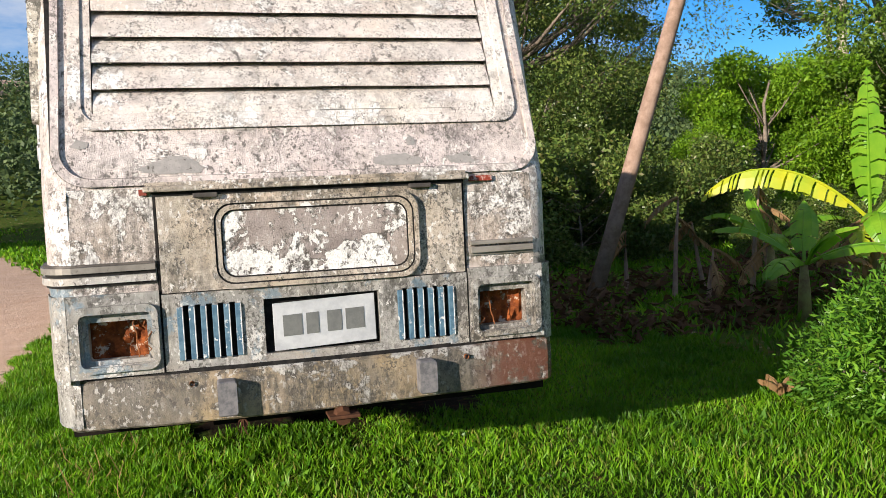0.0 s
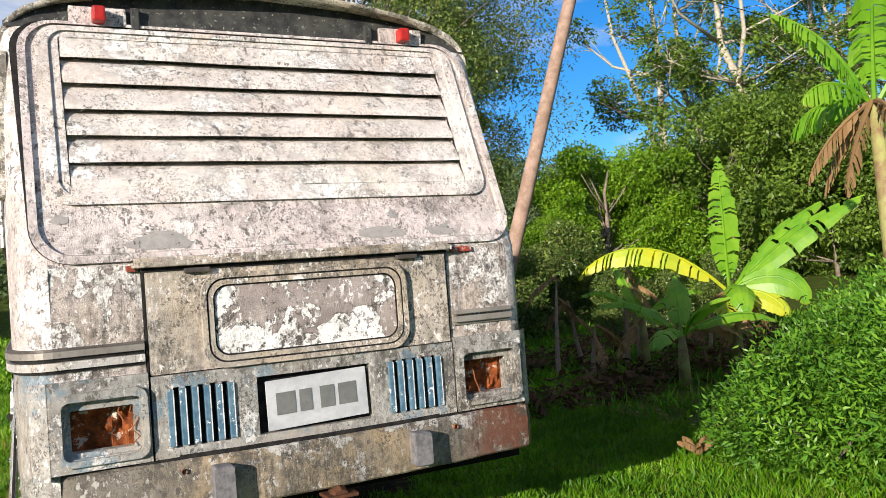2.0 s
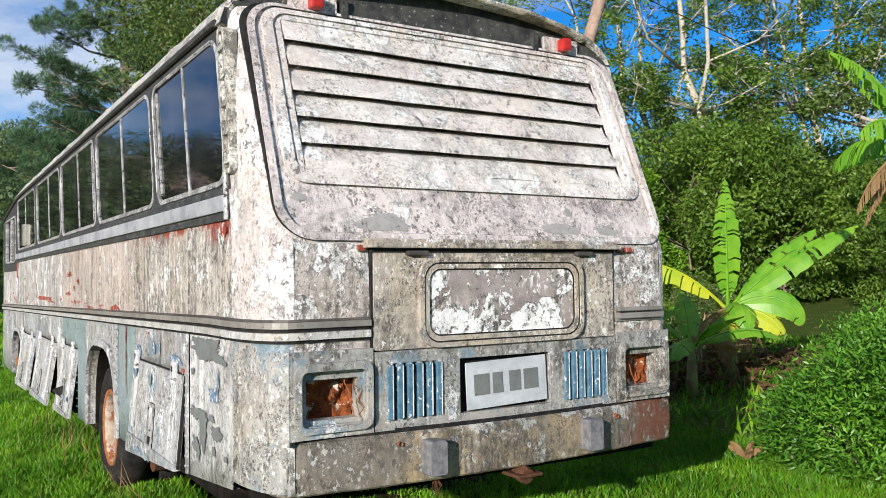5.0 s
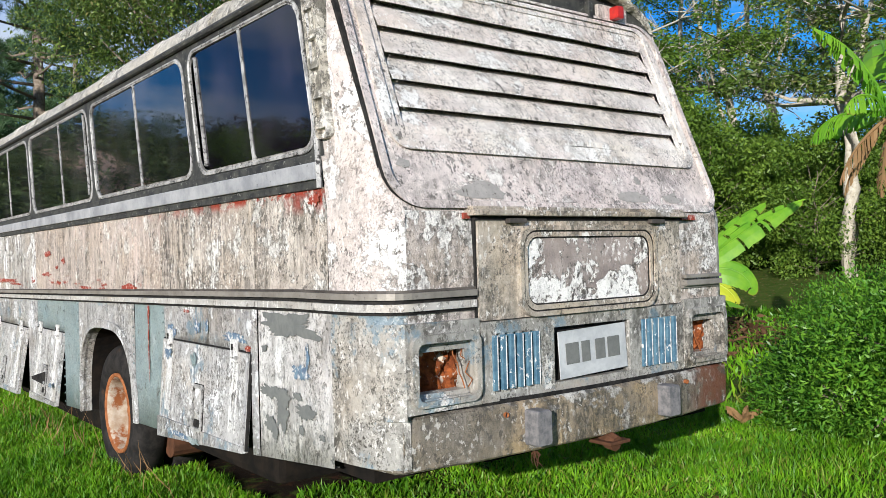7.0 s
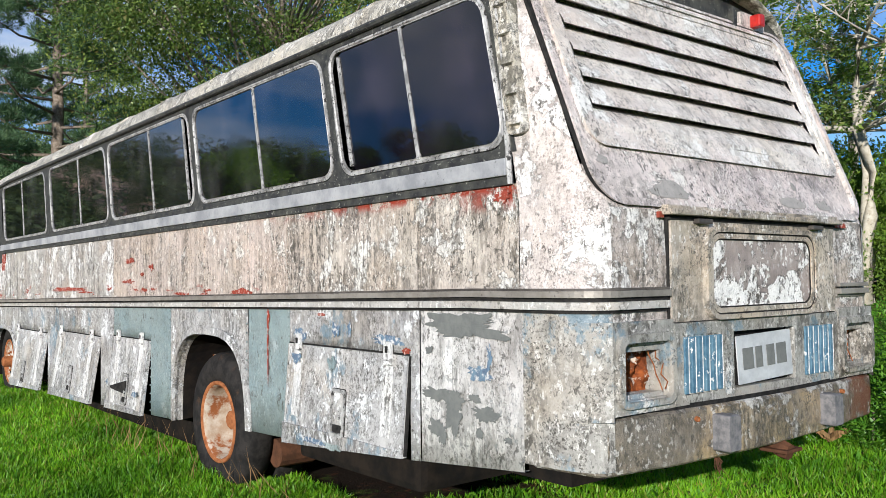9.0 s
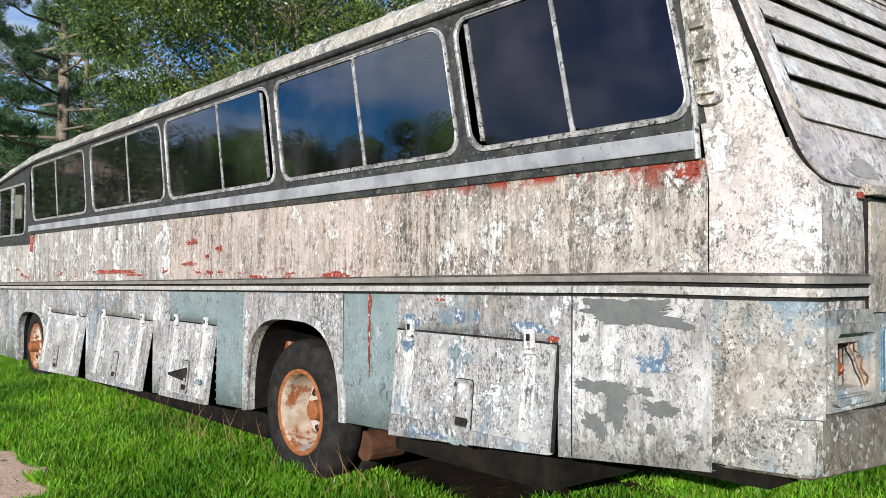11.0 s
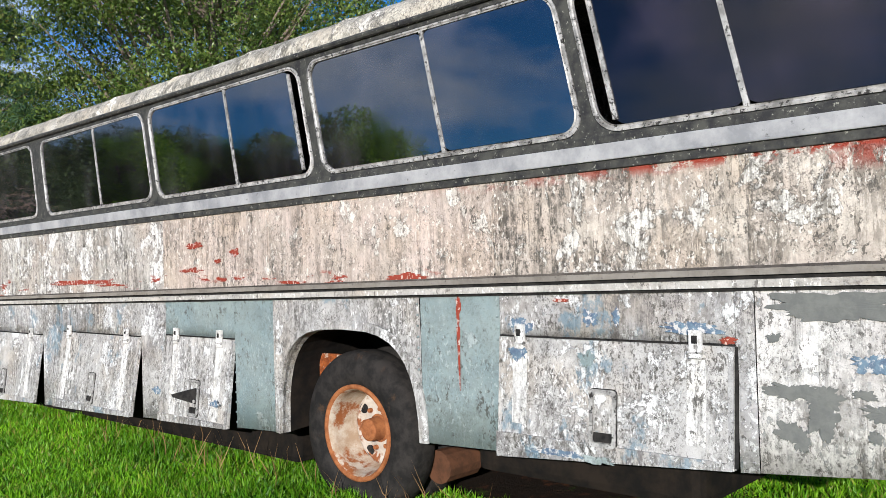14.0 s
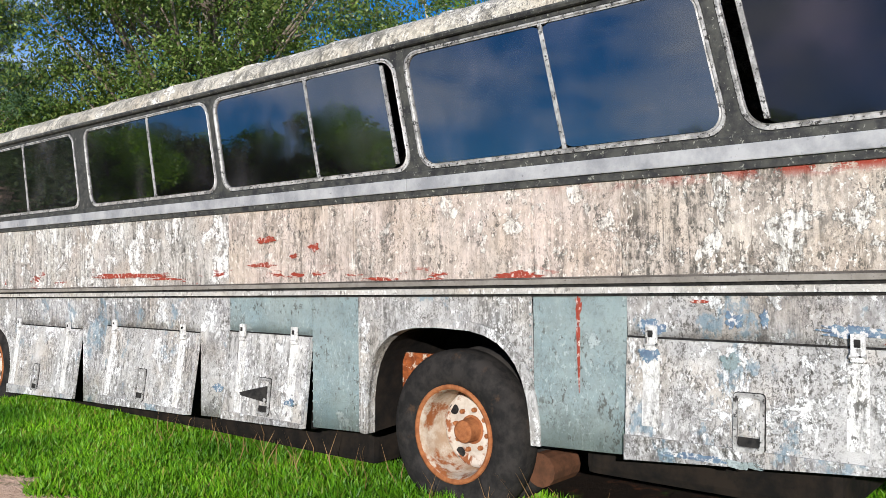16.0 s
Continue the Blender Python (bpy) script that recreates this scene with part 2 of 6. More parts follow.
M["roof"] = weathered("lichened_roof_paint", (0.72, 0.67, 0.56), (0.58, 0.53, 0.43), peel=(0.54, 0.58), peel_to=(0.80, 0.76, 0.68), streak=(0.44, 0.58), seed=21.0, speckle=0.9, streak_axis=0, stain_to=(0.12, 0.11, 0.08))
M["primer"] = weathered("blue_grey_primer", (0.21, 0.285, 0.30), (0.27, 0.33, 0.325), peel=(0.62, 0.70), peel_to=(0.36, 0.42, 0.42), streak=(0.60, 0.78), dirt=0.5, seed=23.0, speckle=0.35, grime=0.2, stain=0.2, warm=0.0, rim=0.1)
M["hatch"] = weathered("whitewashed_hatch_paint", (0.57, 0.56, 0.54), (0.48, 0.47, 0.46), peel=(0.57, 0.60), peel_to=(0.76, 0.76, 0.75), streak=(0.44, 0.56), dirt=0.8, blue=(0.61, 0.65), seed=25.0, stain_scale=(38.0, 38.0, 16.0), stain=0.7, stain_to=(0.13, 0.12, 0.12), grime=0.3, rim=0.3)
M["lightstrip"] = weathered("dull_white_strip", (0.60, 0.58, 0.54), (0.46, 0.44, 0.41), peel=(0.6, 0.7), streak=(0.55, 0.75), seed=31.0, speckle=0.3, grime=0.2, stain=0.2)
M["strap"] = weathered("white_hinge_paint", (0.84, 0.83, 0.81), (0.78, 0.77, 0.75), peel=(0.5, 0.6), streak=(0.50, 0.62), dirt=0.7, seed=26.0, stain=0.5, stain_scale=(30.0, 30.0, 9.0), stain_to=(0.30, 0.29, 0.28), speckle=0.5, grime=0.3, warm=0.05, rim=0.1)


def simple(name, a, b_, scale=20.0, rough=0.7, metal=0.0, lo=0.4, hi=0.6, bmp=0.2, extra=None):
    m, nt, b = matbase(name, rough, metal, 0.08 if rough > 0.78 else 0.4)
    k = mask(nt, scale, lo, hi, 7, 0.7)
    c = mix(nt, k, a, b_)
    if extra:
        c = mix(nt, mask(nt, extra[1], extra[2], extra[3], 7, 0.7, (5, 1, 2)), c, extra[0])
    nt.links.new(c, b.inputs["Base Color"])
    bump(nt, b, k, bmp, 0.004)
    return m


M["band"] = simple("weathered_black_band", (0.016, 0.016, 0.017), (0.055, 0.055, 0.047), 12.0, 0.65, extra=((0.26, 0.26, 0.22), 48.0, 0.60, 0.65))
M["alu"] = simple("dull_aluminium", (0.48, 0.47, 0.45), (0.20, 0.195, 0.185), 14.0, 0.55, 0.25, extra=((0.035, 0.032, 0.03), 42.0, 0.55, 0.59))
M["sill"] = simple("oxidised_grey_sill", (0.24, 0.245, 0.255), (0.40, 0.40, 0.40), 3.0, 0.6, 0.2, extra=((0.07, 0.07, 0.07), 22.0, 0.62, 0.70))
M["trim"] = simple("grimy_trim", (0.055, 0.048, 0.043), (0.12, 0.105, 0.09), 4.0, 0.55, 0.2, extra=((0.05, 0.04, 0.035), 60.0, 0.58, 0.66))
M["taupe"] = simple("dull_taupe_moulding", (0.20, 0.18, 0.155), (0.30, 0.275, 0.24), 5.0, 0.5, 0.3, extra=((0.08, 0.07, 0.06), 50.0, 0.60, 0.66))
M["black"] = simple("black_rubber", (0.012, 0.012, 0.012), (0.03, 0.028, 0.026), 20.0, 0.8)
# near-black: the deep shade of underside and wheel wells is put into the colour
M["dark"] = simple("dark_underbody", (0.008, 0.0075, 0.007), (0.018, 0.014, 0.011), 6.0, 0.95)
M["rust"] = simple("flaking_rust", (0.30, 0.085, 0.025), (0.14, 0.04, 0.016), 26.0, 0.9, extra=((0.50, 0.42, 0.34), 17.0, 0.56, 0.60), bmp=0.8)
M["rim"] = simple("rusty_white_rim", (0.34, 0.24, 0.16), (0.50, 0.43, 0.35), 9.0, 0.75, extra=((0.26, 0.085, 0.025), 6.5, 0.50, 0.58), bmp=0.4)
M["disc"] = simple("chalky_wheel_disc", (0.40, 0.34, 0.28), (0.50, 0.45, 0.39), 12.0, 0.75, extra=((0.22, 0.07, 0.022), 8.0, 0.54, 0.60), bmp=0.4)
M["rimlip"] = simple("orange_rust", (0.31, 0.12, 0.048), (0.20, 0.07, 0.028), 16.0, 0.85, bmp=0.5)
M["tyre"] = simple("perished_tyre", (0.014, 0.0135, 0.013), (0.030, 0.027, 0.025), 11.0, 0.9, extra=((0.06, 0.036, 0.022), 7.0, 0.60, 0.74))
M["bluebar"] = simple("chipped_blue_slats", (0.045, 0.11, 0.17), (0.10, 0.19, 0.25), 24.0, 0.6, extra=((0.62, 0.62, 0.60), 30.0, 0.60, 0.63))
M["bracket"] = simple("dark_grey_bracket", (0.10, 0.10, 0.105), (0.19, 0.18, 0.18), 30.0, 0.65)
M["redlens"] = simple("faded_red_lens", (0.42, 0.018, 0.012), (0.30, 0.015, 0.012), 30.0, 0.35)
M["filler"] = simple("bare_grey_filler", (0.155, 0.16, 0.15), (0.125, 0.13, 0.125), 22.0, 0.85)
M["bare"] = simple("bare_grey_undercoat", (0.33, 0.31, 0.29), (0.26, 0.25, 0.235), 18.0, 0.85, extra=((0.10, 0.09, 0.08), 45.0, 0.60, 0.64))
M["bluepaint"] = simple("scuffed_blue_paint", (0.075, 0.11, 0.17), (0.13, 0.20, 0.26), 24.0, 0.7, extra=((0.5, 0.49, 0.48), 34.0, 0.52, 0.58))
M["redpaint"] = simple("scuffed_red_paint", RED, (0.20, 0.04, 0.022), 30.0, 0.75, extra=((0.5, 0.4, 0.36), 40.0, 0.55, 0.58))
M["soil"] = simple("dark_soil_brown", (0.10, 0.045, 0.025), (0.06, 0.03, 0.018), 12.0, 0.95)
M["numberplate"] = simple("blank_grey_plate", (0.42, 0.43, 0.44), (0.55, 0.56, 0.56), 8.0, 0.5, 0.2)
M["mirror"] = simple("ivory_mirror_shell", (0.60, 0.58, 0.46), (0.5, 0.47, 0.38), 10.0, 0.5)


def ramp2(nt, value, at0, at1):
    """A value that runs from at0 to at1 as the mask runs from 0 to 1."""
    r = nt.nodes.new("ShaderNodeMapRange")
    r.inputs["To Min"].default_value, r.inputs["To Max"].default_value = at0, at1
    nt.links.new(value, r.inputs["Value"])
    return r.outputs[0]


def glassmat(name, tint, film_to, ior):
    m, nt, b = matbase(name, 0.03)
    film = mul(nt, mask(nt, (2.6, 2.6, 2.0), 0.40, 0.72, 5, 0.55, (3, 1, 2)), mask(nt, 1.2, 0.35, 0.7, 3, 0.5, (1, 7, 0)))
    nt.links.new(mix(nt, film, tint, film_to), b.inputs["Base Color"])
    nt.links.new(ramp2(nt, film, 0.85, 0.30), b.inputs["Transmission Weight"])
    b.inputs["IOR"].default_value = ior
    dust = mask(nt, (5, 5, 2.2), 0.5, 0.9, 6, 0.6)
    nt.links.new(ramp(nt, dust, -0.15, 6.0), b.inputs["Roughness"])
    bump(nt, b, mask(nt, (1.1, 1.1, 0.9), 0.2, 0.8, 1, 0.4), 0.06, 0.02)
    return m


M["glass"] = glassmat("dark_tinted_glass", (0.026, 0.022, 0.027), (0.14, 0.13, 0.14), 2.7)
M["glassdark"] = glassmat("purple_tinted_glass", (0.022, 0.016, 0.028), (0.085, 0.066, 0.095), 1.6)


# ---------------------------------------------------------------- mesh tools
def thing(name, at, label, category, group="", kind=""):
    ob = new(name)
    ob.empty_display_size = 0.2
    ob.location = at
    return tagged(ob, label, category, group, kind)


def link(name, bm, material, parent=None, label="", smooth=False):
    me = bpy.data.meshes.new(name)
    bmesh.ops.recalc_face_normals(bm, faces=bm.faces[:])
    bm.to_mesh(me)
    bm.free()
    if smooth:
        me.polygons.foreach_set("use_smooth", [True] * len(me.polygons))
    me.materials.append(material)
    ob = new(name, me)
    if parent is not None:
        ob.parent = parent
        chain, o = Vector((0, 0, 0)), parent
        while o is not None:
            chain += o.location
            o = o.parent if o.parent is not None and o.type == 'EMPTY' else None
        ob.matrix_parent_inverse = Matrix.Translation(-chain)
    if label:
        ob["label"] = label
    return ob


def part(name, bm, material, parent, label="", smooth=False):
    return link(name, bm, material, parent, label, smooth)


def sub(name, bm, material, parent, label="", smooth=False):
    """A piece under a part whose mesh already lies in world places."""
    ob = link(name, bm, material, None, label, smooth)
    ob.parent = parent
    return ob


def quad(bm, *pts):
    vs = [bm.verts.new(p) for p in pts]
    return bm.faces.new(vs)


def solid(bm, P, u0, u1, v0, v1, d0, d1, bevel=0.0):
    """A block on a mapped plane; d grows outward."""
    vs = [bm.verts.new(P(u, v, d)) for d in (d0, d1) for u, v in ((u0, v0), (u1, v0), (u1, v1), (u0, v1))]
    for f in ((0, 1, 2, 3), (4, 5, 6, 7), (0, 1, 5, 4), (1, 2, 6, 5), (2, 3, 7, 6), (3, 0, 4, 7)):
        bm.faces.new([vs[i] for i in f])
    if bevel:
        es = list({e for v in vs for e in v.link_edges})
        bmesh.ops.bevel(bm, geom=es, offset=bevel, segments=2, affect='EDGES', profile=0.6)


def rounded(u0, u1, v0, v1, r, n=5):
    out = []
    for cu, cv, a0 in ((u1 - r, v1 - r, 0), (u0 + r, v1 - r, 90), (u0 + r, v0 + r, 180), (u1 - r, v0 + r, 270)):
        for i in range(n + 1):
            a = radians(a0 + 90 * i / n)
            out.append((cu + r * math.cos(a), cv + r * math.sin(a)))
    return out


def loops(bm, rows, cap_first=False, cap_last=False, closed=True):
    """Skin a list of equally long loops of places."""
    vv = [[bm.verts.new(p) for p in row] for row in rows]
    n = len(rows[0])
    for a, b in zip(vv, vv[1:]):
        for i in range(n if closed else n - 1):
            j = (i + 1) % n
            bm.faces.new((a[i], a[j], b[j], b[i]))
    if cap_first:
        bm.faces.new(vv[0])
    if cap_last:
        bm.faces.new(vv[-1])
    return vv


def tube(bm, pts, radii, seg=6):
    pts = [Vector(p) for p in pts]
    rows = []
    for i, p in enumerate(pts):
        d = (pts[min(i + 1, len(pts) - 1)] - pts[max(i - 1, 0)]).normalized()
        q = d.to_track_quat('Z', 'Y')
        r = radii[i] if isinstance(radii, (list, tuple)) else radii
        rows.append([p + q @ Vector((r * math.cos(2 * math.pi * k / seg), r * math.sin(2 * math.pi * k / seg), 0)) for k in range(seg)])
    loops(bm, rows, True, True)


def lathe(bm, prof, cx, cy, cz, seg=40):
    """Profile of (x offset, radius) turned about a line along x."""
    rows = [[(cx + x, cy + r * math.cos(2 * math.pi * k / seg), cz + r * math.sin(2 * math.pi * k / seg)) for k in range(seg)] for x, r in prof]
    loops(bm, rows)


def holed(bm, P, us, vs, holes, d, depth):
    """A panel cut by a grid; cells in holes stay open, with returns of the given depth."""
    for i in range(len(us) - 1):
        for j in range(len(vs) - 1):
            a = [(us[i], vs[j]), (us[i + 1], vs[j]), (us[i + 1], vs[j + 1]), (us[i], vs[j + 1])]
            if (i, j) in holes:
                for k in range(4):
                    p, q = a[k], a[(k + 1) % 4]
                    quad(bm, P(*p, d), P(*q, d), P(*q, d - depth), P(*p, d - depth))
            else:
                quad(bm, *[P(u, v, d) for u, v in a])
    u0, u1, v0, v1 = us[0], us[-1], vs[0], vs[-1]
    rim = [(u0, v0), (u1, v0), (u1, v1), (u0, v1)]
    for k in range(4):
        p, q = rim[k], rim[(k + 1) % 4]
        quad(bm, P(*p, d), P(*q, d), P(*q, d - 0.03), P(*p, d - 0.03))


def frame_ring(bm, P, outer, inner, d0, d1):
    """A closed frame between two outlines, from depth d0 out to d1."""
    rows = [[P(u, v, d0) for u, v in outer], [P(u, v, d1) for u, v in outer], [P(u, v, d1) for u, v in inner], [P(u, v, d0) for u, v in inner]]
    loops(bm, rows)
    bm.verts.ensure_lookup_table()


def lerp(tab, y):
    for (a, va), (b, vb) in zip(tab, tab[1:]):
        if y <= b:
            return va + (vb - va) * max(0.0, (y - a)) / (b - a)
    return tab[-1][1]


# ---------------------------------------------------------------- the coach
SIDE = -1.25
bus = thing("bus", (0, 6.5, -0.36), "derelict coach with peeling cream and white paint parked on grass", "bus")
SKIRT = [(0.4, 0.37), (1.3, 0.285), (2.6, 0.21), (3.1, 0.19), (4.4, 0.10), (6.3, 0.01), (8.2, -0.06), (13.0, -0.12)]


def skirt(y):
    return lerp(SKIRT, y)


def belt(y):
    return 1.10 - 0.0175 * (y - 1.3)


def S(u, v, d):
    return (SIDE - d, u, v)


def R(u, v, d):
    return (u, 0.12 - d, v)


LEAN = 0.40


def U(u, v, d):
    """Leaning upper rear: v is the height."""
    return (u, 0.135 + LEAN * (v - 1.47) - 0.93 * d, v - 0.37 * d * 0.4)


def rear_y(z):
    return 0.125 if z < 1.45 else 0.135 + LEAN * (z - 1.47)


def rear_side_y(z):
    return lerp([(0.3, 0.50), (1.5, 0.50), (1.8, 0.55), (2.3, 0.62), (2.6, 0.70)], z)


def corner(z, sgn, n=7):
    """Plan curve of a rear corner, from the side round to the rear."""
    a, c, b = Vector((1.25, rear_side_y(z))), Vector((1.235, rear_y(z) + 0.01)), Vector((1.10, rear_y(z)))
    out = []
    for i in range(n):
        t = i / (n - 1)
        p = a * (1 - t) ** 2 + c * 2 * t * (1 - t) + b * t * t
        out.append((sgn * p.x, p.y, z))
    return out


for sgn in (-1, 1):
    bm = bmesh.new()
    loops(bm, [corner(z, sgn) for z in (0.40, 0.62, 0.8, 0.92, 1.035)], closed=False)
    part("lower_corner_panel", bm, M["lampbox"], bus, "grimy lower corner panel", True)
    bm = bmesh.new()
    zs = [1.035, 1.06, 1.2, 1.45, 1.5, 1.7, 1.95, 2.2, 2.45, 2.62]
    loops(bm, [corner(z, sgn) for z in zs], closed=False)
    part("rear_corner_panel", bm, M["pillar"], bus, "chalky white corner panel with flaked patches", True)

# rear wall above the trim line
for sgn in (-1, 1):
    bm = bmesh.new()
    loops(bm, [[(sgn * x, rear_y(z), z) for x in (1.10, 0.92, 0.74)] for z in (1.0, 1.24, 1.47)], closed=False)
    part("rear_wall", bm, M["corner"], bus)
bm = bmesh.new()
holed(bm, U, [-1.10, -0.985, 0.975, 1.10], [1.47, 1.82, 2.575, 2.64], {(1, 1)}, 0.0, 0.09)
quad(bm, U(-0.99, 1.81, -0.085), U(0.98, 1.81, -0.085), U(0.98, 2.6, -0.085), U(-0.99, 2.6, -0.085))
part("rear_upper_panel", bm, M["rear"], bus, "leaning pinkish rear panel with mildew stains")

# raised rims on the upper rear
bm = bmesh.new()
frame_ring(bm, U, rounded(-1.16, 1.16, 1.485, 2.66, 0.16, 8), rounded(-1.125, 1.125, 1.52, 2.645, 0.14, 8), -0.09, 0.022)
part("outer_rim", bm, M["rear"], bus)
bm = bmesh.new()
half = slice(9, 27)
ri = rounded(-1.160, 1.160, 1.486, 2.66, 0.16, 8)[half]
ro = [(u + (0.004 + 0.030 * max(0.0, min(1.0, (v - 1.75) / 0.85))) * (-1 if u < 0 else 1), v - 0.004) for u, v in ri]
loops(bm, [[U(u, v, -0.012) for u, v in ro], [U(u, v, 0.006) for u, v in ro], [U(u, v, 0.008) for u, v in ri], [U(u, v, -0.03) for u, v in ri]], closed=False)
part("rim_seal", bm, M["black"], bus, "cracked black rubber seal")
for k, (x, z, w, h) in enumerate(((-0.63, 1.55, 0.15, 0.055), (0.42, 1.545, 0.13, 0.04), (0.75, 1.545, 0.07, 0.04), (-0.31, 1.735, 0.05, 0.028), (0.50, 1.64, 0.022, 0.035), (-1.04, 1.67, 0.035, 0.03), (-0.14, 1.74, 0.02, 0.02), (0.20, 1.79, 0.02, 0.022))):
    bm = bmesh.new()
    c = bm.verts.new(U(x, z, 0.004))
    ring = []
    for i in range(48):
        a = 2 * math.pi * i / 48
        rr = 1 + 0.35 * noise.noise((1.7 * math.cos(a) + k * 3, 1.7 * math.sin(a), k)) + 0.16 * noise.noise((6 * math.cos(a), 6 * math.sin(a), k))
        ring.append(bm.verts.new(U(x + w * rr * math.cos(a), z + h * rr * (math.sin(a) if math.sin(a) > 0 else 0.35 * math.sin(a)), 0.0035)))
    for i in range(48):
        bm.faces.new((c, ring[i], ring[(i + 1) % 48]))
    part("peeled_patch", bm, M["bare"], bus)
bm = bmesh.new()
frame_ring(bm, U, rounded(-1.085, 1.085, 1.745, 2.635, 0.10, 7), rounded(-1.03, 1.03, 1.785, 2.61, 0.08, 7), -0.02, 0.020)
part("inner_rim", bm, M["louvre"], bus)
bm = bmesh.new()
frame_ring(bm, U, rounded(-1.03, 1.03, 1.785, 2.61, 0.08, 7), rounded(-0.985, 0.975, 1.82, 2.575, 0.01, 7), -0.02, 0.006)
part("louvre_surround", bm, M["louvre"], bus)
gaps = [2.575, 2.462, 2.329, 2.196, 2.066, 1.935, 1.82]
for k in range(6):
    zt, zb = gaps[k], gaps[k + 1]
    bm = bmesh.new()
    n = 24
    prof = [(zt + 0.010, -0.078), (zt - 0.012, -0.040), (zt - 0.030, -0.016), ((zt + zb) / 2, -0.002), (zb + 0.022, 0.012), (zb + 0.006, 0.010), (zb + 0.012, -0.03)]
    if k == 5:
        prof[4:] = [(zb + 0.03, 0.008), (zb + 0.002, 0.0), (zb, -0.03)]
    if k == 0:
        prof[0:3] = [(zt, 0.0), (zt - 0.02, 0.0)]
    rows = []
    for zz, d in prof:
        row = []
        for i in range(n + 1):
            x = -0.98 + 1.95 * i / n
            jit = 0.004 * noise.noise((x * 3.1, zz * 9, k))
            row.append(U(x, zz + jit, d + jit))
        rows.append(row)
    loops(bm, rows, closed=False)
    part("louvre_blade", bm, M["louvre"], bus)

# dark strip and clearance lamps above the louvres
ROOF = [(1.25, 2.555), (1.245, 2.60), (1.21, 2.665), (1.14, 2.72), (1.02, 2.765), (0.82, 2.805), (0.5, 2.845), (0.0, 2.87)]
SEC = [(-x, z) for x, z in ROOF] + [(x, z) for x, z in reversed(ROOF[:-1])]
bm = bmesh.new()
top = [(x, z) for x, z in SEC if abs(x) < 1.22]
loops(bm, [[(x, 0.605, 2.62) for x, z in top], [(x, 0.63, min(z, 2.9) - 0.012) for x, z in top]], closed=False)
part("dark_strip", bm, M["band"], bus, "black strip under the roof edge")
for x in (-0.80, 0.80):
    bm = bmesh.new()
    solid(bm, lambda u, v, d: (u, 0.60 - d, v), x - 0.13, x + 0.13, 2.645, 2.735, -0.02, 0.012, 0.01)
    backing = part("lamp_backing", bm, M["rear"], bus)
    bm = bmesh.new()
    solid(bm, lambda u, v, d: (u, 0.60 - d, v), x - 0.03, x + 0.03, 2.65, 2.725, 0.0, 0.075, 0.012)
    part("clearance_lamp", bm, M["redlens"], bus, "red clearance lamp")
for x in (-0.63, 0.60):
    bm = bmesh.new()
    solid(bm, lambda u, v, d: (u, 0.60 - d, v), x - 0.02, x + 0.02, 2.63, 2.74, -0.02, 0.02, 0.006)
    part("strip_clip", bm, M["band"], bus)

def droop(y):
    """How far the roof falls over the cab."""
    return 0.22 * (max(0.0, y - 10.2) / 2.8) ** 1.4


# roof skin with ribs
bm = bmesh.new()
rows = []
ys = [0.50, 0.56, 0.62, 0.75] + [1.0 + 0.3 * i for i in range(39)] + [12.7, 12.9, 13.0]
for y in ys:
    k = 1.0 if y > 0.75 else 0.97
    e = 1.0 if y < 12.5 else 1 - 0.05 * (y - 12.5) / 0.5
    rows.append([(x * (1.0 if y > 0.6 else 0.985), y + (0.12 * (abs(x) / 1.25) ** 3 if y < 0.8 else 0), (2.555 + (z - 2.555) * k * e) - droop(y) + 0.008 * noise.noise((x * 2, y * 2.3, 4))) for x, z in SEC])
loops(bm, rows, closed=False)
low = [[(x * 0.98, y, z - 0.016) for (x, y, z) in r] for r in (rows[0], rows[3])]
loops(bm, [rows[0], low[0], low[1]], closed=False)
roof = part("roof", bm, M["roof"], bus, "lichen-stained cream roof with faint ribs", True)
for y in [1.75 + 1.02 * i for i in range(11)]:
    bm = bmesh.new()
    arc = [(x, z) for x, z in SEC if x < 0.3]
    rows = [[(x * 1.002, y + dy, z + dz - droop(y)) for x, z in arc] for dy, dz in ((-0.03, -0.004), (-0.022, 0.009), (0.022, 0.009), (0.03, -0.004))]
    loops(bm, rows, closed=False)
    sub("roof_rib", bm, M["roof"], roof, "", True)
bm = bmesh.new()
tube(bm, [(-1.262, y, 2.545 - droop(y)) for y in (0.70, 4.0, 8.0, 10.2, 11.0, 12.0, 12.9)], 0.020, 8)
part("gutter", bm, M["band"], bus)

# ---- left side
def SW(u, v, d):
    """The window plane, whose pillars lean forward."""
    return (SIDE - d, u + 0.22 * (v - 2.14), v)


WIN = [(0.64, 2.00), (2.06, 3.985), (4.05, 6.03), (6.09, 8.14), (8.33, 10.56)]
edges = [0.60] + [(a[1] + b[0]) / 2 for a, b in zip(WIN, WIN[1:])] + [10.66]
for (y0, y1), c0, c1 in zip(WIN, edges, edges[1:]):
    bm = bmesh.new()
    inner = rounded(y0, y1, 1.752, 2.50, 0.12, 6)
    outer = rounded(c0, c1, 1.730, 2.55, 0.001, 6)
    loops(bm, [[SW(u, v, -0.03) for u, v in inner], [SW(u, v, 0.0) for u, v in inner], [SW(u, v, 0.0) for u, v in outer]])
    part("window_band", bm, M["band"], bus, "weathered black band round the window")
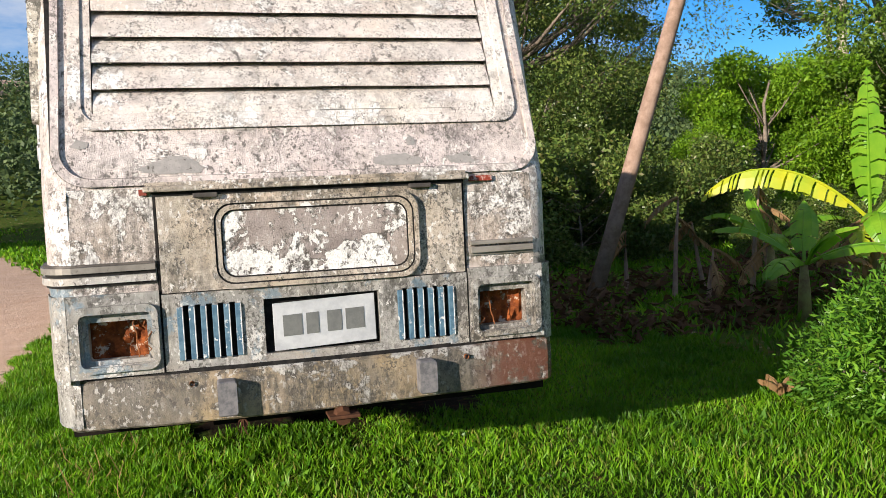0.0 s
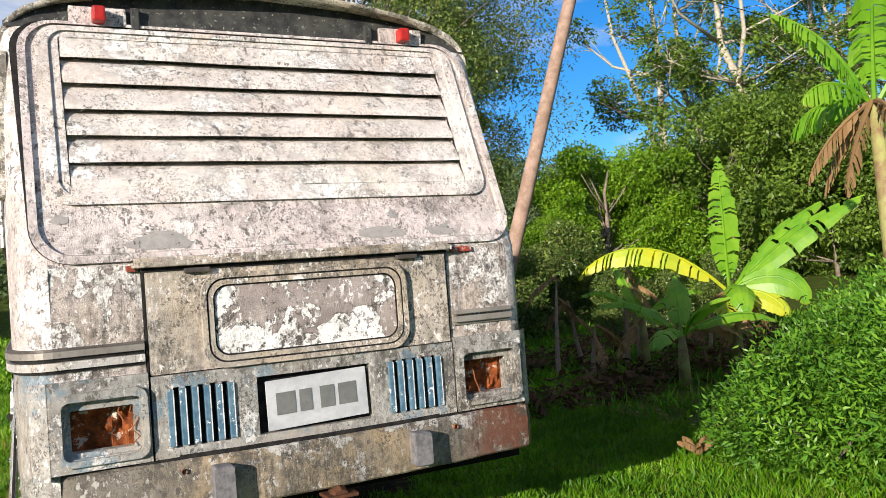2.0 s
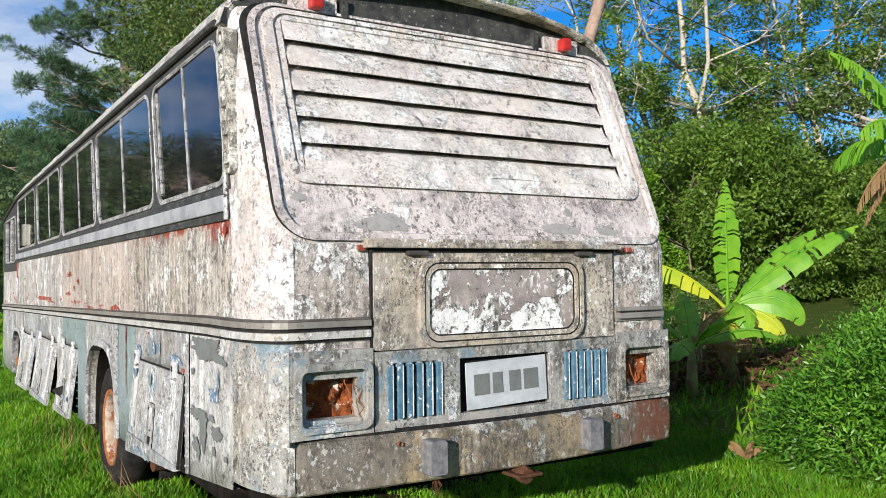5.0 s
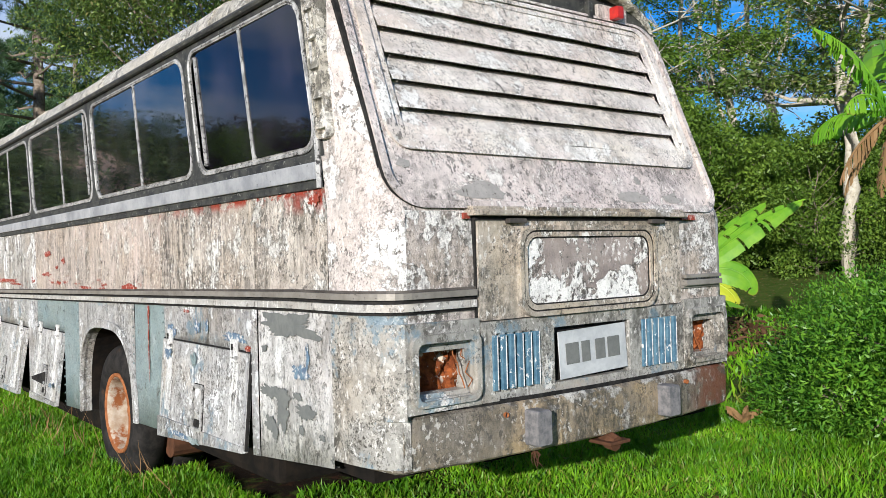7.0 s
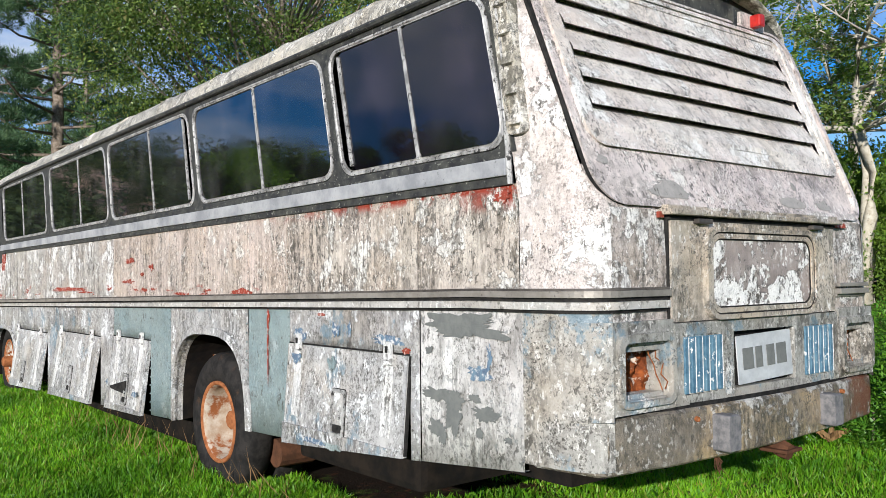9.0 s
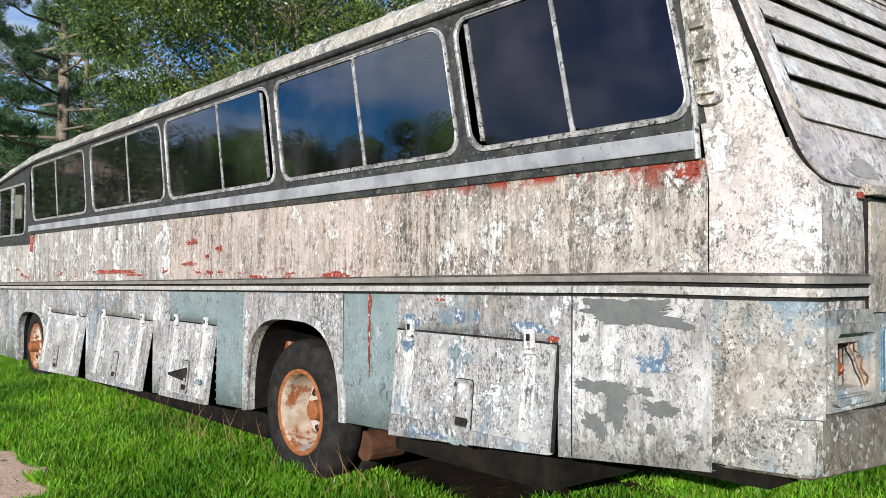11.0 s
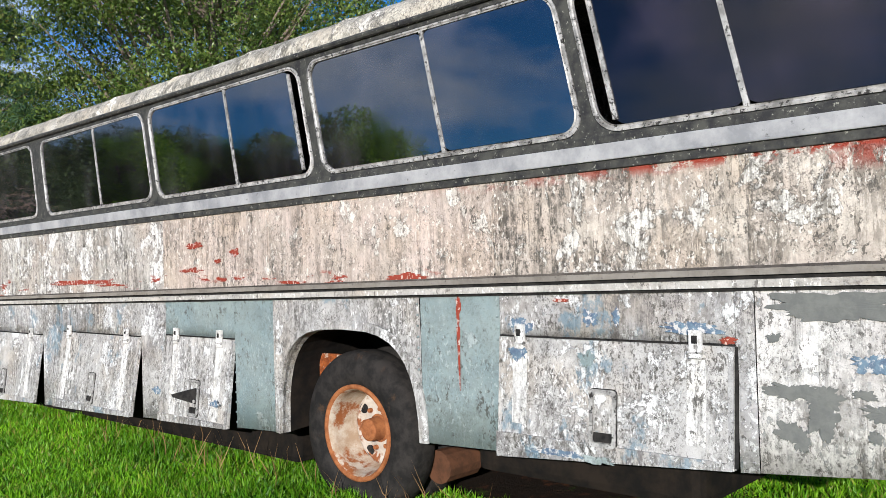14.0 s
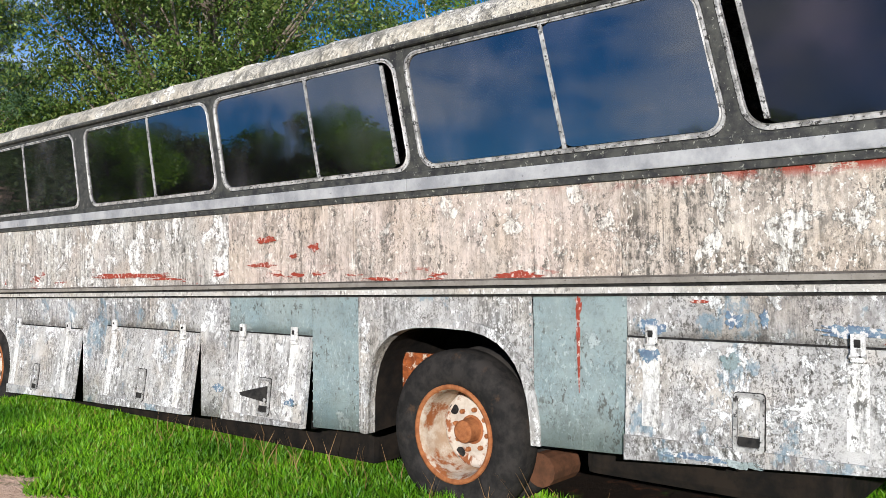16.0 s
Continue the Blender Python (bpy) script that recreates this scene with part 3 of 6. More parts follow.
for i, (y0, y1) in enumerate(WIN):
    win = thing("side_window", (SIDE, (y0 + y1) / 2, 1.775), "", "")
    win.parent = bus
    win.matrix_parent_inverse = Matrix.Translation(-bus.location)
    for k in ("label", "category"):
        if k in win:
            del win[k]
    bm = bmesh.new()
    o1, o2 = rounded(y0 + 0.004, y1 - 0.004, 1.756, 2.496, 0.116, 6), rounded(y0 + 0.031, y1 - 0.031, 1.783, 2.473, 0.10, 6)
    loops(bm, [[SW(u, v, -0.02) for u, v in o1], [SW(u, v, 0.003) for u, v in o1], [SW(u, v, 0.005) for u, v in rounded(y0 + 0.018, y1 - 0.018, 1.769, 2.486, 0.11, 6)],
               [SW(u, v, -0.002) for u, v in rounded(y0 + 0.024, y1 - 0.024, 1.775, 2.48, 0.107, 6)], [SW(u, v, 0.003) for u, v in o2], [SW(u, v, -0.012) for u, v in o2]])
    fr = sub("window_frame", bm, M["alu"], win, "pitted aluminium frame")
    fr.matrix_parent_inverse = Matrix.Translation(-Vector(win.location))
    mid = lerp([(0, 1.285), (1, 2.955), (2, 4.92), (3, 7.0), (4, 9.46)], i)
    ajar_rear, ajar_front = 0.085 if i == 2 else 0.0, 0.075 if i == 0 else 0.0
    for a, b, d in ((y0 + 0.027 + ajar_rear, mid, -0.003), (mid, y1 - 0.027 - ajar_front, -0.008)):
        bm = bmesh.new()
        pts = rounded(a, b, 1.787, 2.47, 0.06 if b - a > 0.2 else 0.01, 5)
        rows = [[SW(u, v, d - 0.004) for u, v in pts], [SW(u, v, d) for u, v in pts]]
        loops(bm, rows, True, True)
        pn = sub("pane", bm, M["glassdark" if i == 0 else "glass"], win, "dark tinted pane")
        pn.matrix_parent_inverse = Matrix.Translation(-Vector(win.location))
    if ajar_rear or ajar_front:
        e0 = y0 + 0.11 if ajar_rear else y1 - 0.125
        bm = bmesh.new()
        solid(bm, SW, e0, e0 + 0.025, 1.81, 2.45, -0.012, 0.002, 0.002)
        es = sub("pane_edge", bm, M["alu"], win)
        es.matrix_parent_inverse = Matrix.Translation(-Vector(win.location))
    bm = bmesh.new()
    solid(bm, SW, mid - 0.0125, mid + 0.0125, 1.777, 2.48, -0.012, 0.003, 0.002)
    dv = sub("divider", bm, M["alu"], win)
    dv.matrix_parent_inverse = Matrix.Translation(-Vector(win.location))
# the driver's window, set lower than the others
bm = bmesh.new()
inner = rounded(10.86, 12.50, 1.59, 2.31, 0.08, 6)
outer = rounded(10.58, 12.97, 1.46, 2.38, 0.001, 6)
loops(bm, [[S(u, v, -0.03) for u, v in inner], [S(u, v, 0.0) for u, v in inner], [S(u, v, 0.0) for u, v in outer]])
cab = part("cab_side", bm, M["band"], bus, "dark cab side round the driver's window")
bm = bmesh.new()
quad(bm, S(10.58, 2.38, -0.002), S(12.97, 2.38, -0.002), S(12.97, 2.55 - droop(12.97), -0.002), S(10.58, 2.55, -0.002))
sub("cab_head", bm, M["band"], cab)
bm = bmesh.new()
frame_ring(bm, S, rounded(10.864, 12.496, 1.594, 2.306, 0.077, 6), rounded(10.89, 12.47, 1.62, 2.28, 0.06, 6), -0.02, 0.012)
solid(bm, S, 11.60, 11.625, 1.61, 2.29, -0.02, 0.010)
sub("cab_window_frame", bm, M["alu"], cab, "pitted aluminium frame")
for a, b in ((10.888, 11.605), (11.62, 12.472)):
    bm = bmesh.new()
    solid(bm, S, a, b, 1.618, 2.282, -0.018, -0.014)
    sub("cab_pane", bm, M["glass"], cab, "dark tinted pane")
bm = bmesh.new()
solid(bm, S, 10.42, 10.60, 1.36, 1.58, -0.01, 0.006)
sub("red_edge", bm, M["redpaint"], cab, "strip of scuffed red paint")
for y0, y1 in ((0.555, 4.0), (4.004, 7.6), (7.604, 10.60)):
    bm = bmesh.new()
    solid(bm, S, y0, y1, 1.628, 1.705, -0.02, 0.028, 0.006)
    part("sill_band", bm, M["sill"], bus, "oxidised grey metal band below the windows")
bm = bmesh.new()
solid(bm, S, 0.555, 10.60, 1.705, 1.745, -0.02, 0.012, 0.004)
solid(bm, S, 0.555, 10.60, 1.588, 1.628, -0.02, 0.014, 0.004)
part("sill_edge", bm, M["band"], bus)
bm = bmesh.new()
tube(bm, [S(0.545, 1.59, 0.008), S(0.56, 1.80, 0.008), S(0.60, 2.2, 0.004), S(0.66, 2.54, 0.0)], 0.014, 8)
part("window_end_trim", bm, M["alu"], bus)
for i, (a, b) in enumerate(zip([0.505, 1.214, 2.551, 3.094, 3.81, 4.503, 5.88, 8.105, 10.38], [1.214, 2.551, 3.094, 3.81, 4.503, 5.88, 8.105, 10.38, 12.98])):
    bm = bmesh.new()
    n = 6
    rows = [[S(a + 0.002 + (b - a - 0.004) * k / n, z, 0.004 * noise.noise((a + k * 0.3, z * 3, 1))) for k in range(n + 1)] for z in (belt(a) - 0.05, 1.2, 1.35, 1.45 if a > 10 else 1.5, 1.46 if a > 10 else 1.592)]
    loops(bm, rows, closed=False)
    part("upper_side_panel", bm, M["upper" if a < 2.5 else "upper_pink" if a < 5.5 else "upper_grey"], bus, "", True)
for y in (1.214, 2.551, 3.094, 3.81, 4.503, 5.88, 8.105):
    bm = bmesh.new()
    solid(bm, S, y - 0.0035, y + 0.0035, 1.12, 1.59, -0.01, 0.0065)
    part("seam_strip", bm, M["upper" if y < 2.5 else "upper_pink" if y < 5.5 else "upper_grey"], bus)
# belt trim runs round the corner to the hood
# the lowest black strip stands in for the shadow line below the trim
for name, lo, hi, d, mt in (("belt_cap", 0.020, 0.030, 0.020, "trim"), ("belt_trim", -0.008, 0.019, 0.030, "taupe"), ("belt_groove", -0.024, -0.008, 0.012, "black"), ("belt_trim_light", -0.058, -0.026, 0.026, "lightstrip"), ("belt_shadow_line", -0.072, -0.059, 0.010, "black")):
    bm = bmesh.new()
    run = (12.95, 10, 8, 6, 4, 2.5, 1.3, 0.8, 0.55)
    bend = [Vector(p[:2]) for p in corner(1.1, -1, 11)]
    path, inn = [(SIDE - d, y) for y in run], [(SIDE + 0.03, y) for y in run]
    for i, p in enumerate(bend):
        t_ = (bend[min(i + 1, 10)] - bend[max(i - 1, 0)]).normalized()
        n_ = Vector((t_.y, -t_.x)) if i < 10 else Vector((0, -1))
        path.append(tuple(p + n_ * d))
        inn.append(tuple(p - n_ * 0.03))
    path += [(-0.9, rear_y(1.1) - d), (-0.745, rear_y(1.1) - d)]
    inn += [(-0.9, 0.155), (-0.745, 0.155)]
    za = [belt(max(y, 0.8)) for x, y in path]
    loops(bm, [[(p[0], p[1], z + lo) for p, z in zip(inn, za)], [(p[0], p[1], z + lo) for p, z in zip(path, za)],
               [(p[0], p[1], z + hi) for p, z in zip(path, za)], [(p[0], p[1], z + hi) for p, z in zip(inn, za)]], closed=False)
    part(name, bm, M[mt], bus)
bm = bmesh.new()
for z0, z1, d in ((1.115, 1.135, 0.03), (1.075, 1.105, 0.035), (1.06, 1.075, 0.01)):
    solid(bm, R, 0.755, 1.09, z0, z1, -0.02, d, 0.003)
part("belt_trim_end", bm, M["taupe"], bus)


def flat(name, y0, y1, z0, z1, mt, label="", d=0.0, n=5):
    """A lower side panel; z0 or z1 None follow the skirt or the belt."""
    bm = bmesh.new()
    rows = []
    for f in (0.0, 0.33, 0.66, 1.0):
        row = []
        for k in range(n + 1):
            y = y0 + (y1 - y0) * k / n
            a, b = (skirt(y) if z0 is None else z0), (belt(y) - 0.055 if z1 is None else z1)
            row.append(S(y, a + (b - a) * f, d + 0.003 * noise.noise((y * 2, f * 3, 2))))
        rows.append(row)
    lip = [(x + 0.03, y, z + 0.004) for x, y, z in rows[0]]
    loops(bm, [lip] + rows, closed=False)
    return part(name, bm, M[mt], bus, label, True)


flat("quarter_panel", 0.49, 1.203, None, None, "quarter", "white quarter panel with scraped grey patches")
flat("rivet_strip", 1.205, 1.285, None, None, "lower", "", 0.006)
flat("lower_side_panel", 1.287, 2.522, 0.805, None, "lower")
flat("primer_panel", 2.524, 3.088, None, None, "primer", "blue-grey primed panel with a rust run")
flat("primer_panel", 4.462, 4.915, None, None, "primer", "blue-grey primed panel")
flat("lower_side_panel", 4.917, 5.865, 0.700, None, "primer")
flat("lower_side_panel", 5.867, 6.258, None, None, "lower")
flat("lower_side_panel", 6.26, 7.73, 0.665, None, "lower")
flat("lower_side_panel", 7.732, 8.20, None, None, "lower")
flat("lower_side_panel", 8.202, 9.66, 0.615, None, "lower")
flat("lower_side_panel", 11.17, 12.97, None, None, "lower")
for y in (1.225, 1.268, 2.535, 3.105, 4.475, 4.905):
    for k in range(13):
        bm = bmesh.new()
        z = skirt(y) + 0.04 + k * (0.98 - skirt(y)) / 13
        lathe(bm, [(0, 0.0075), (-0.006, 0.006), (-0.008, 0.001)], SIDE - 0.006, y, z, 6)
        part("rivet", bm, M["lower" if y < 2 else "primer"], bus)
# scraped patches and rust runs on the panels
for (y, z, w, h, mt, seed) in ((0.875, 0.968, 0.31, 0.058, "filler", 1), (1.05, 0.635, 0.13, 0.035, "filler", 2), (0.945, 0.62, 0.075, 0.05, "filler", 31), (0.955, 0.535, 0.06, 0.07, "filler", 3), (0.735, 0.577, 0.10, 0.042, "filler", 4),
                               (1.095, 0.475, 0.05, 0.045, "filler", 5), (0.775, 0.757, 0.095, 0.042, "bluepaint", 6), (0.695, 0.835, 0.025, 0.075, "bluepaint", 32), (0.80, 0.642, 0.045, 0.022, "filler", 7), (1.037, 0.440, 0.032, 0.05, "filler", 8), (0.77, 0.486, 0.024, 0.035, "filler", 33), (0.582, 0.481, 0.03, 0.014, "filler", 34), (1.13, 0.84, 0.03, 0.022, "filler", 35),
                               (7.3, 1.115, 0.72, 0.034, "redpaint", 9), (3.20, 1.105, 0.19, 0.034, "redpaint", 10), (2.84, 1.085, 0.16, 0.010, "redpaint", 11), (2.80, 0.93, 0.030, 0.11, "redpaint", 12), (6.75, 1.085, 0.30, 0.012, "redpaint", 36),
                               (5.48, 1.188, 0.16, 0.020, "redpaint", 13), (5.42, 1.373, 0.13, 0.03, "redpaint", 14), (4.89, 1.306, 0.06, 0.035, "redpaint", 15), (5.1, 1.25, 0.05, 0.02, "redpaint", 37), (0.60, 1.545, 0.06, 0.03, "redpaint", 16), (4.25, 1.09, 0.16, 0.014, "redpaint", 18), (3.8, 1.085, 0.12, 0.012, "redpaint", 38),
                               (2.392, 0.855, 0.075, 0.05, "bluepaint", 19), (2.392, 0.725, 0.065, 0.045, "bluepaint", 20), (1.479, 0.872, 0.15, 0.032, "bluepaint", 21), (1.981, 0.908, 0.05, 0.045, "bluepaint", 22), (1.842, 0.911, 0.022, 0.045, "bluepaint", 23),
                               (1.99, 0.715, 0.06, 0.05, "primer", 24), (2.12, 0.268, 0.22, 0.020, "bluepaint", 25), (1.93, 0.262, 0.10, 0.022, "primer", 26), (6.02, 0.25, 0.08, 0.04, "bluepaint", 27), (5.05, 0.24, 0.06, 0.03, "bluepaint", 28), (1.322, 0.823, 0.05, 0.018, "redpaint", 29), (2.143, 0.985, 0.05, 0.012, "redpaint", 30)):
    bm = bmesh.new()
    random.seed(seed)
    lift = 0.016 + 0.085 * (0.80 - z) if z < 0.80 and 1.29 < y < 2.52 else 0.09 if y > 5 and z < 0.6 and y < 5.86 else 0.0
    c = bm.verts.new(S(y, z, 0.0085 + lift))
    n = 90
    ring = []
    for k in range(n):
        a = 2 * math.pi * k / n
        q = max(abs(math.cos(a)), abs(math.sin(a))) ** (-0.7 if mt == "filler" else -0.1)
        rr = 0.80 * q * (1 + 0.62 * noise.noise((1.6 * math.cos(a) + seed * 3.7, 1.6 * math.sin(a), seed * 1.3)) + 0.38 * noise.noise((4.3 * math.cos(a), 4.3 * math.sin(a) + seed, seed)) + 0.25 * noise.noise((13 * math.cos(a), 13 * math.sin(a), seed)))
        rr = max(rr, 0.15)
        yy = y + w * rr * math.cos(a)
        if 12 == seed:
            yy = y + w * rr * math.cos(a) * (0.25 + 0.75 * max(0.0, 0.5 + 0.5 * math.sin(a)))
        ring.append(bm.verts.new(S(yy, z + h * rr * math.sin(a), 0.007 + lift)))
    for k in range(n):
        bm.faces.new((c, ring[k], ring[(k + 1) % n]))
    part("paint_patch", bm, M[mt], bus)
bm = bmesh.new()
loops(bm, [[S(2.792, 0.84, 0.008), S(2.816, 0.84, 0.008)], [S(2.796, 0.62, 0.008), S(2.810, 0.62, 0.008)], [S(2.800, 0.50, 0.008), S(2.804, 0.50, 0.008)]], closed=False)
part("rust_run", bm, M["redpaint"], bus)


def arch_curve(yc, zt, w, n=18):
    """The opening of a wheel arch, front foot over the crown to the rear foot."""
    out = []
    for k in range(n + 1):
        a = math.pi * k / n
        c, s = math.cos(a), math.sin(a)
        out.append((yc + w * math.copysign(abs(c) ** 0.62, c), 0.13 + (zt - 0.13) * abs(s) ** 0.72))
    return out


for yc, zt, w, y0, y1 in ((3.74, 0.80, 0.64, 3.090, 4.460), (10.42, 0.58, 0.66, 9.662, 11.168)):
    arc = arch_curve(yc, zt, w)
    n = len(arc) - 1
    outer = []
    for k in range(n + 1):
        f = k / n
        if f < 0.22:
            outer.append((y1, arc[0][1] + (belt(y1) - 0.055 - arc[0][1]) * f / 0.22))
        elif f > 0.78:
            outer.append((y0, arc[-1][1] + (belt(y0) - 0.055 - arc[-1][1]) * (1 - f) / 0.22))
        else:
            y = y1 + (y0 - y1) * (f - 0.22) / 0.56
            outer.append((y, belt(y) - 0.055))
    arc[0], arc[-1] = (arc[0][0], skirt(y1)), (arc[-1][0], skirt(y0))
    outer[0], outer[-1] = (y1, skirt(y1)), (y0, skirt(y0))
    bm = bmesh.new()
    loops(bm, [[S(u, v, 0.002) for u, v in outer], [S(u, v, 0.002) for u, v in arc], [S(u, v, -0.06) for u, v in arc]], closed=False)
    panel = part("wheel_arch_panel", bm, M["hatch"], bus, "white panel round the wheel arch")
    bm = bmesh.new()
    cen = Vector((yc, 0.3))
    def grow(p, g):
        v = Vector(p) - cen
        return cen + v * (1 + g / max(v.length, 0.1))
    o = [grow(p, 0.055) for p in arc]
    o[0].y, o[-1].y = arc[0][1], arc[-1][1]
    loops(bm, [[S(p[0], p[1], 0.003) for p in o], [S(p[0], p[1], 0.018) for p in o], [S(p[0], p[1], 0.026) for p in arc], [S(p[0], p[1], -0.02) for p in arc]], closed=False)
    sub("arch_lip", bm, M["hatch"], panel)
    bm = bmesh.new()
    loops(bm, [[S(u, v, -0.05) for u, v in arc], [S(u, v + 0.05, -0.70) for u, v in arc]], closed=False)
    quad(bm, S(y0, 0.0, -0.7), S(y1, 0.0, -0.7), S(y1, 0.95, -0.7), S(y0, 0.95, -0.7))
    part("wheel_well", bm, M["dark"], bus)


def hatch(y0, y1, zt, zb0, zb1, out, hinges, latch, label):
    """A luggage flap hung from two hinges, its foot standing out."""
    def P(u, v, d):
        zb = zb0 + (zb1 - zb0) * (u - y0) / (y1 - y0)
        f = max(0.0, (zt - v) / (zt - zb0))
        return (SIDE - d - out * f - 0.004, u, v if v > zb0 + 0.001 else zb)
    bm = bmesh.new()
    solid(bm, P, y0, y1, zb0, zt, -0.018, 0.008)
    body = part("luggage_hatch", bm, M["hatch"], bus, label)
    bm = bmesh.new()
    solid(bm, P, y0 + 0.003, y1, zb0, zb0 + 0.03, 0.008, 0.016)
    solid(bm, P, y0, y0 + 0.022, zb0 + 0.03, zt, 0.008, 0.014)
    sub("edge_strip", bm, M["lower"], body)
    bm = bmesh.new()
    solid(bm, P, y0, y1, zt + 0.001, zt + 0.010, -0.01, 0.003)
    sub("hatch_gap", bm, M["black"], body)
    if out < 0.06:
        bm = bmesh.new()
        solid(bm, P, y0 - 0.014, y0 - 0.001, zb0 + 0.01, zt, -0.01, 0.004)
        sub("hatch_gap", bm, M["black"], body)
    for h in hinges:
        bm = bmesh.new()
        solid(bm, P, h - 0.028, h + 0.028, zt - 0.055, zt + 0.065, 0.0, 0.026, 0.006)
        hg = sub("hinge", bm, M["strap"], body, "whitewashed hinge")
        bm = bmesh.new()
        solid(bm, P, h - 0.013, h + 0.013, zt + 0.008, zt + 0.042, 0.02, 0.029)
        hole = link("hinge_slot", bm, M["black"])
        hole.parent = body
        bm = bmesh.new()
        tube(bm, [P(h - 0.033, zt - 0.03, 0.018), P(h + 0.033, zt - 0.03, 0.018)], 0.011, 8)
        sub("hinge_pin", bm, M["alu"], body)
        bm = bmesh.new()
        solid(bm, P, h - 0.045, h + 0.042, zb0 + 0.035 if out > 0.06 else zt - 0.42, zt - 0.06, 0.006, 0.0095)
        sub("strap", bm, M["strap"], body, "white painted streak below the hinge")
    if latch:
        ly, lz = latch
        bm = bmesh.new()
        frame_ring(bm, P, rounded(ly - 0.07, ly + 0.07, lz - 0.13, lz + 0.13, 0.02, 3), rounded(ly - 0.052, ly + 0.052, lz - 0.11, lz + 0.11, 0.015, 3), 0.0, 0.018)
        lf = sub("latch_frame", bm, M["alu"], body, "dull metal latch frame")
        bm = bmesh.new()
        frame_ring(bm, P, rounded(ly - 0.074, ly + 0.074, lz - 0.134, lz + 0.134, 0.022, 3), rounded(ly - 0.069, ly + 0.069, lz - 0.129, lz + 0.129, 0.02, 3), 0.0, 0.0105)
        sub("latch_gap", bm, M["black"], body)
        bm = bmesh.new()
        solid(bm, P, ly - 0.05, ly + 0.05, lz - 0.06, lz + 0.105, 0.0, 0.013, 0.004)
        sub("latch_plate", bm, M["hatch"], body)
        bm = bmesh.new()
        solid(bm, P, ly - 0.05, ly + 0.05, lz - 0.108, lz - 0.065, 0.008, 0.010)
        sub("latch_recess", bm, M["black"], body)
        bm = bmesh.new()
        a = P(ly - 0.02, lz - 0.02, 0.012)
        lathe(bm, [(0, 0.014), (-0.012, 0.013), (-0.014, 0.002)], *a, 10)
        sub("lock", bm, M["alu"], body)
    return body


hatch(1.291, 2.520, 0.80, 0.300, 0.205, 0.045, (1.455, 2.385), (1.905, 0.45), "whitewashed luggage hatch with blue undercoat showing")
hatch(4.922, 5.860, 0.69, 0.075, 0.045, 0.075, (5.086, 5.68), (5.37, 0.25), "whitewashed luggage hatch with a torn latch hole")
hatch(6.265, 7.725, 0.66, 0.03, -0.015, 0.10, (6.478, 7.57), (7.02, 0.20), "whitewashed luggage hatch standing ajar")
hatch(8.21, 9.655, 0.61, -0.03, -0.09, 0.09, (8.45, 9.55), (9.03, 0.11), "whitewashed luggage hatch standing ajar")
bm = bmesh.new()
vs = [S(5.33, 0.33, 0.072), S(5.58, 0.27, 0.13), S(5.56, 0.25, 0.13), S(5.33, 0.21, 0.075)]
quad(bm, *vs)
quad(bm, *[(x + 0.006, y, z) for x, y, z in vs])
part("bent_latch", bm, M["black"], bus, "torn latch plate bent outward")

# pillar vents beside the last window
bm = bmesh.new()
V = lambda u, v, d: (-1.254 - d, rear_side_y(v) - 0.055 + u, v)
quad(bm, V(-0.04, 1.81, 0.001), V(0.036, 1.81, 0.001), V(0.036, 2.49, 0.001), V(-0.04, 2.49, 0.001))
frame_ring(bm, V, rounded(-0.055, 0.05, 1.80, 2.50, 0.03, 4), rounded(-0.035, 0.032, 1.82, 2.48, 0.02, 4), -0.05, 0.016)
for k in range(6):
    z = 1.815 + 0.135 * k
    loops(bm, [[V(-0.04, z + 0.13, -0.014), V(0.036, z + 0.13, -0.014)], [V(-0.04, z + 0.03, 0.022), V(0.036, z + 0.03, 0.022)], [V(-0.04, z + 0.018, -0.016), V(0.036, z + 0.018, -0.016)]], closed=False)
part("pillar_vent", bm, M["roof"], bus, "ribbed vent strip in the rear pillar")

# ---- hood, grilles and plate recess
bm = bmesh.new()
holed(bm, R, [-0.725, 0.725], [0.985, 1.19, 1.44], set(), 0.014, 0.02)
hood = part("engine_hood", bm, M["hood"], bus, "mildewed beige engine hood")
bm = bmesh.new()
o = rounded(-0.50, 0.49, 0.985, 1.405, 0.085, 6)
for (ou, iu, d0, d1) in ((0.0, 0.022, 0.0, 0.045), (0.030, 0.052, 0.0, 0.038)):
    frame_ring(bm, R, rounded(-0.50 + ou, 0.49 - ou, 0.985 + ou, 1.405 - ou, 0.095 - ou * 0.6, 6), rounded(-0.50 + iu, 0.49 - iu, 0.985 + iu, 1.405 - iu, 0.095 - iu * 0.6, 6), d0, d1)
sub("hood_frame", bm, M["hood"], hood)
bm = bmesh.new()
frame_ring(bm, R, rounded(-0.478, 0.468, 1.007, 1.383, 0.082, 6), rounded(-0.468, 0.458, 1.017, 1.373, 0.078, 6), 0.0, 0.037)
frame_ring(bm, R, rounded(-0.450, 0.440, 1.035, 1.355, 0.066, 6), rounded(-0.441, 0.431, 1.044, 1.346, 0.060, 6), 0.0, 0.030)
sub("rubber_seal", bm, M["black"], hood)
bm = bmesh.new()
pts = rounded(-0.442, 0.432, 1.043, 1.347, 0.06, 6)
loops(bm, [[R(u, v, 0.012) for u, v in pts], [R(u, v, 0.026) for u, v in pts]], True, True)
sub("hood_plate", bm, M["plate"], hood, "plate with flaking white paint")
bm = bmesh.new()
solid(bm, R, -0.775, 0.755, 1.448, 1.474, -0.02, 0.055, 0.007)
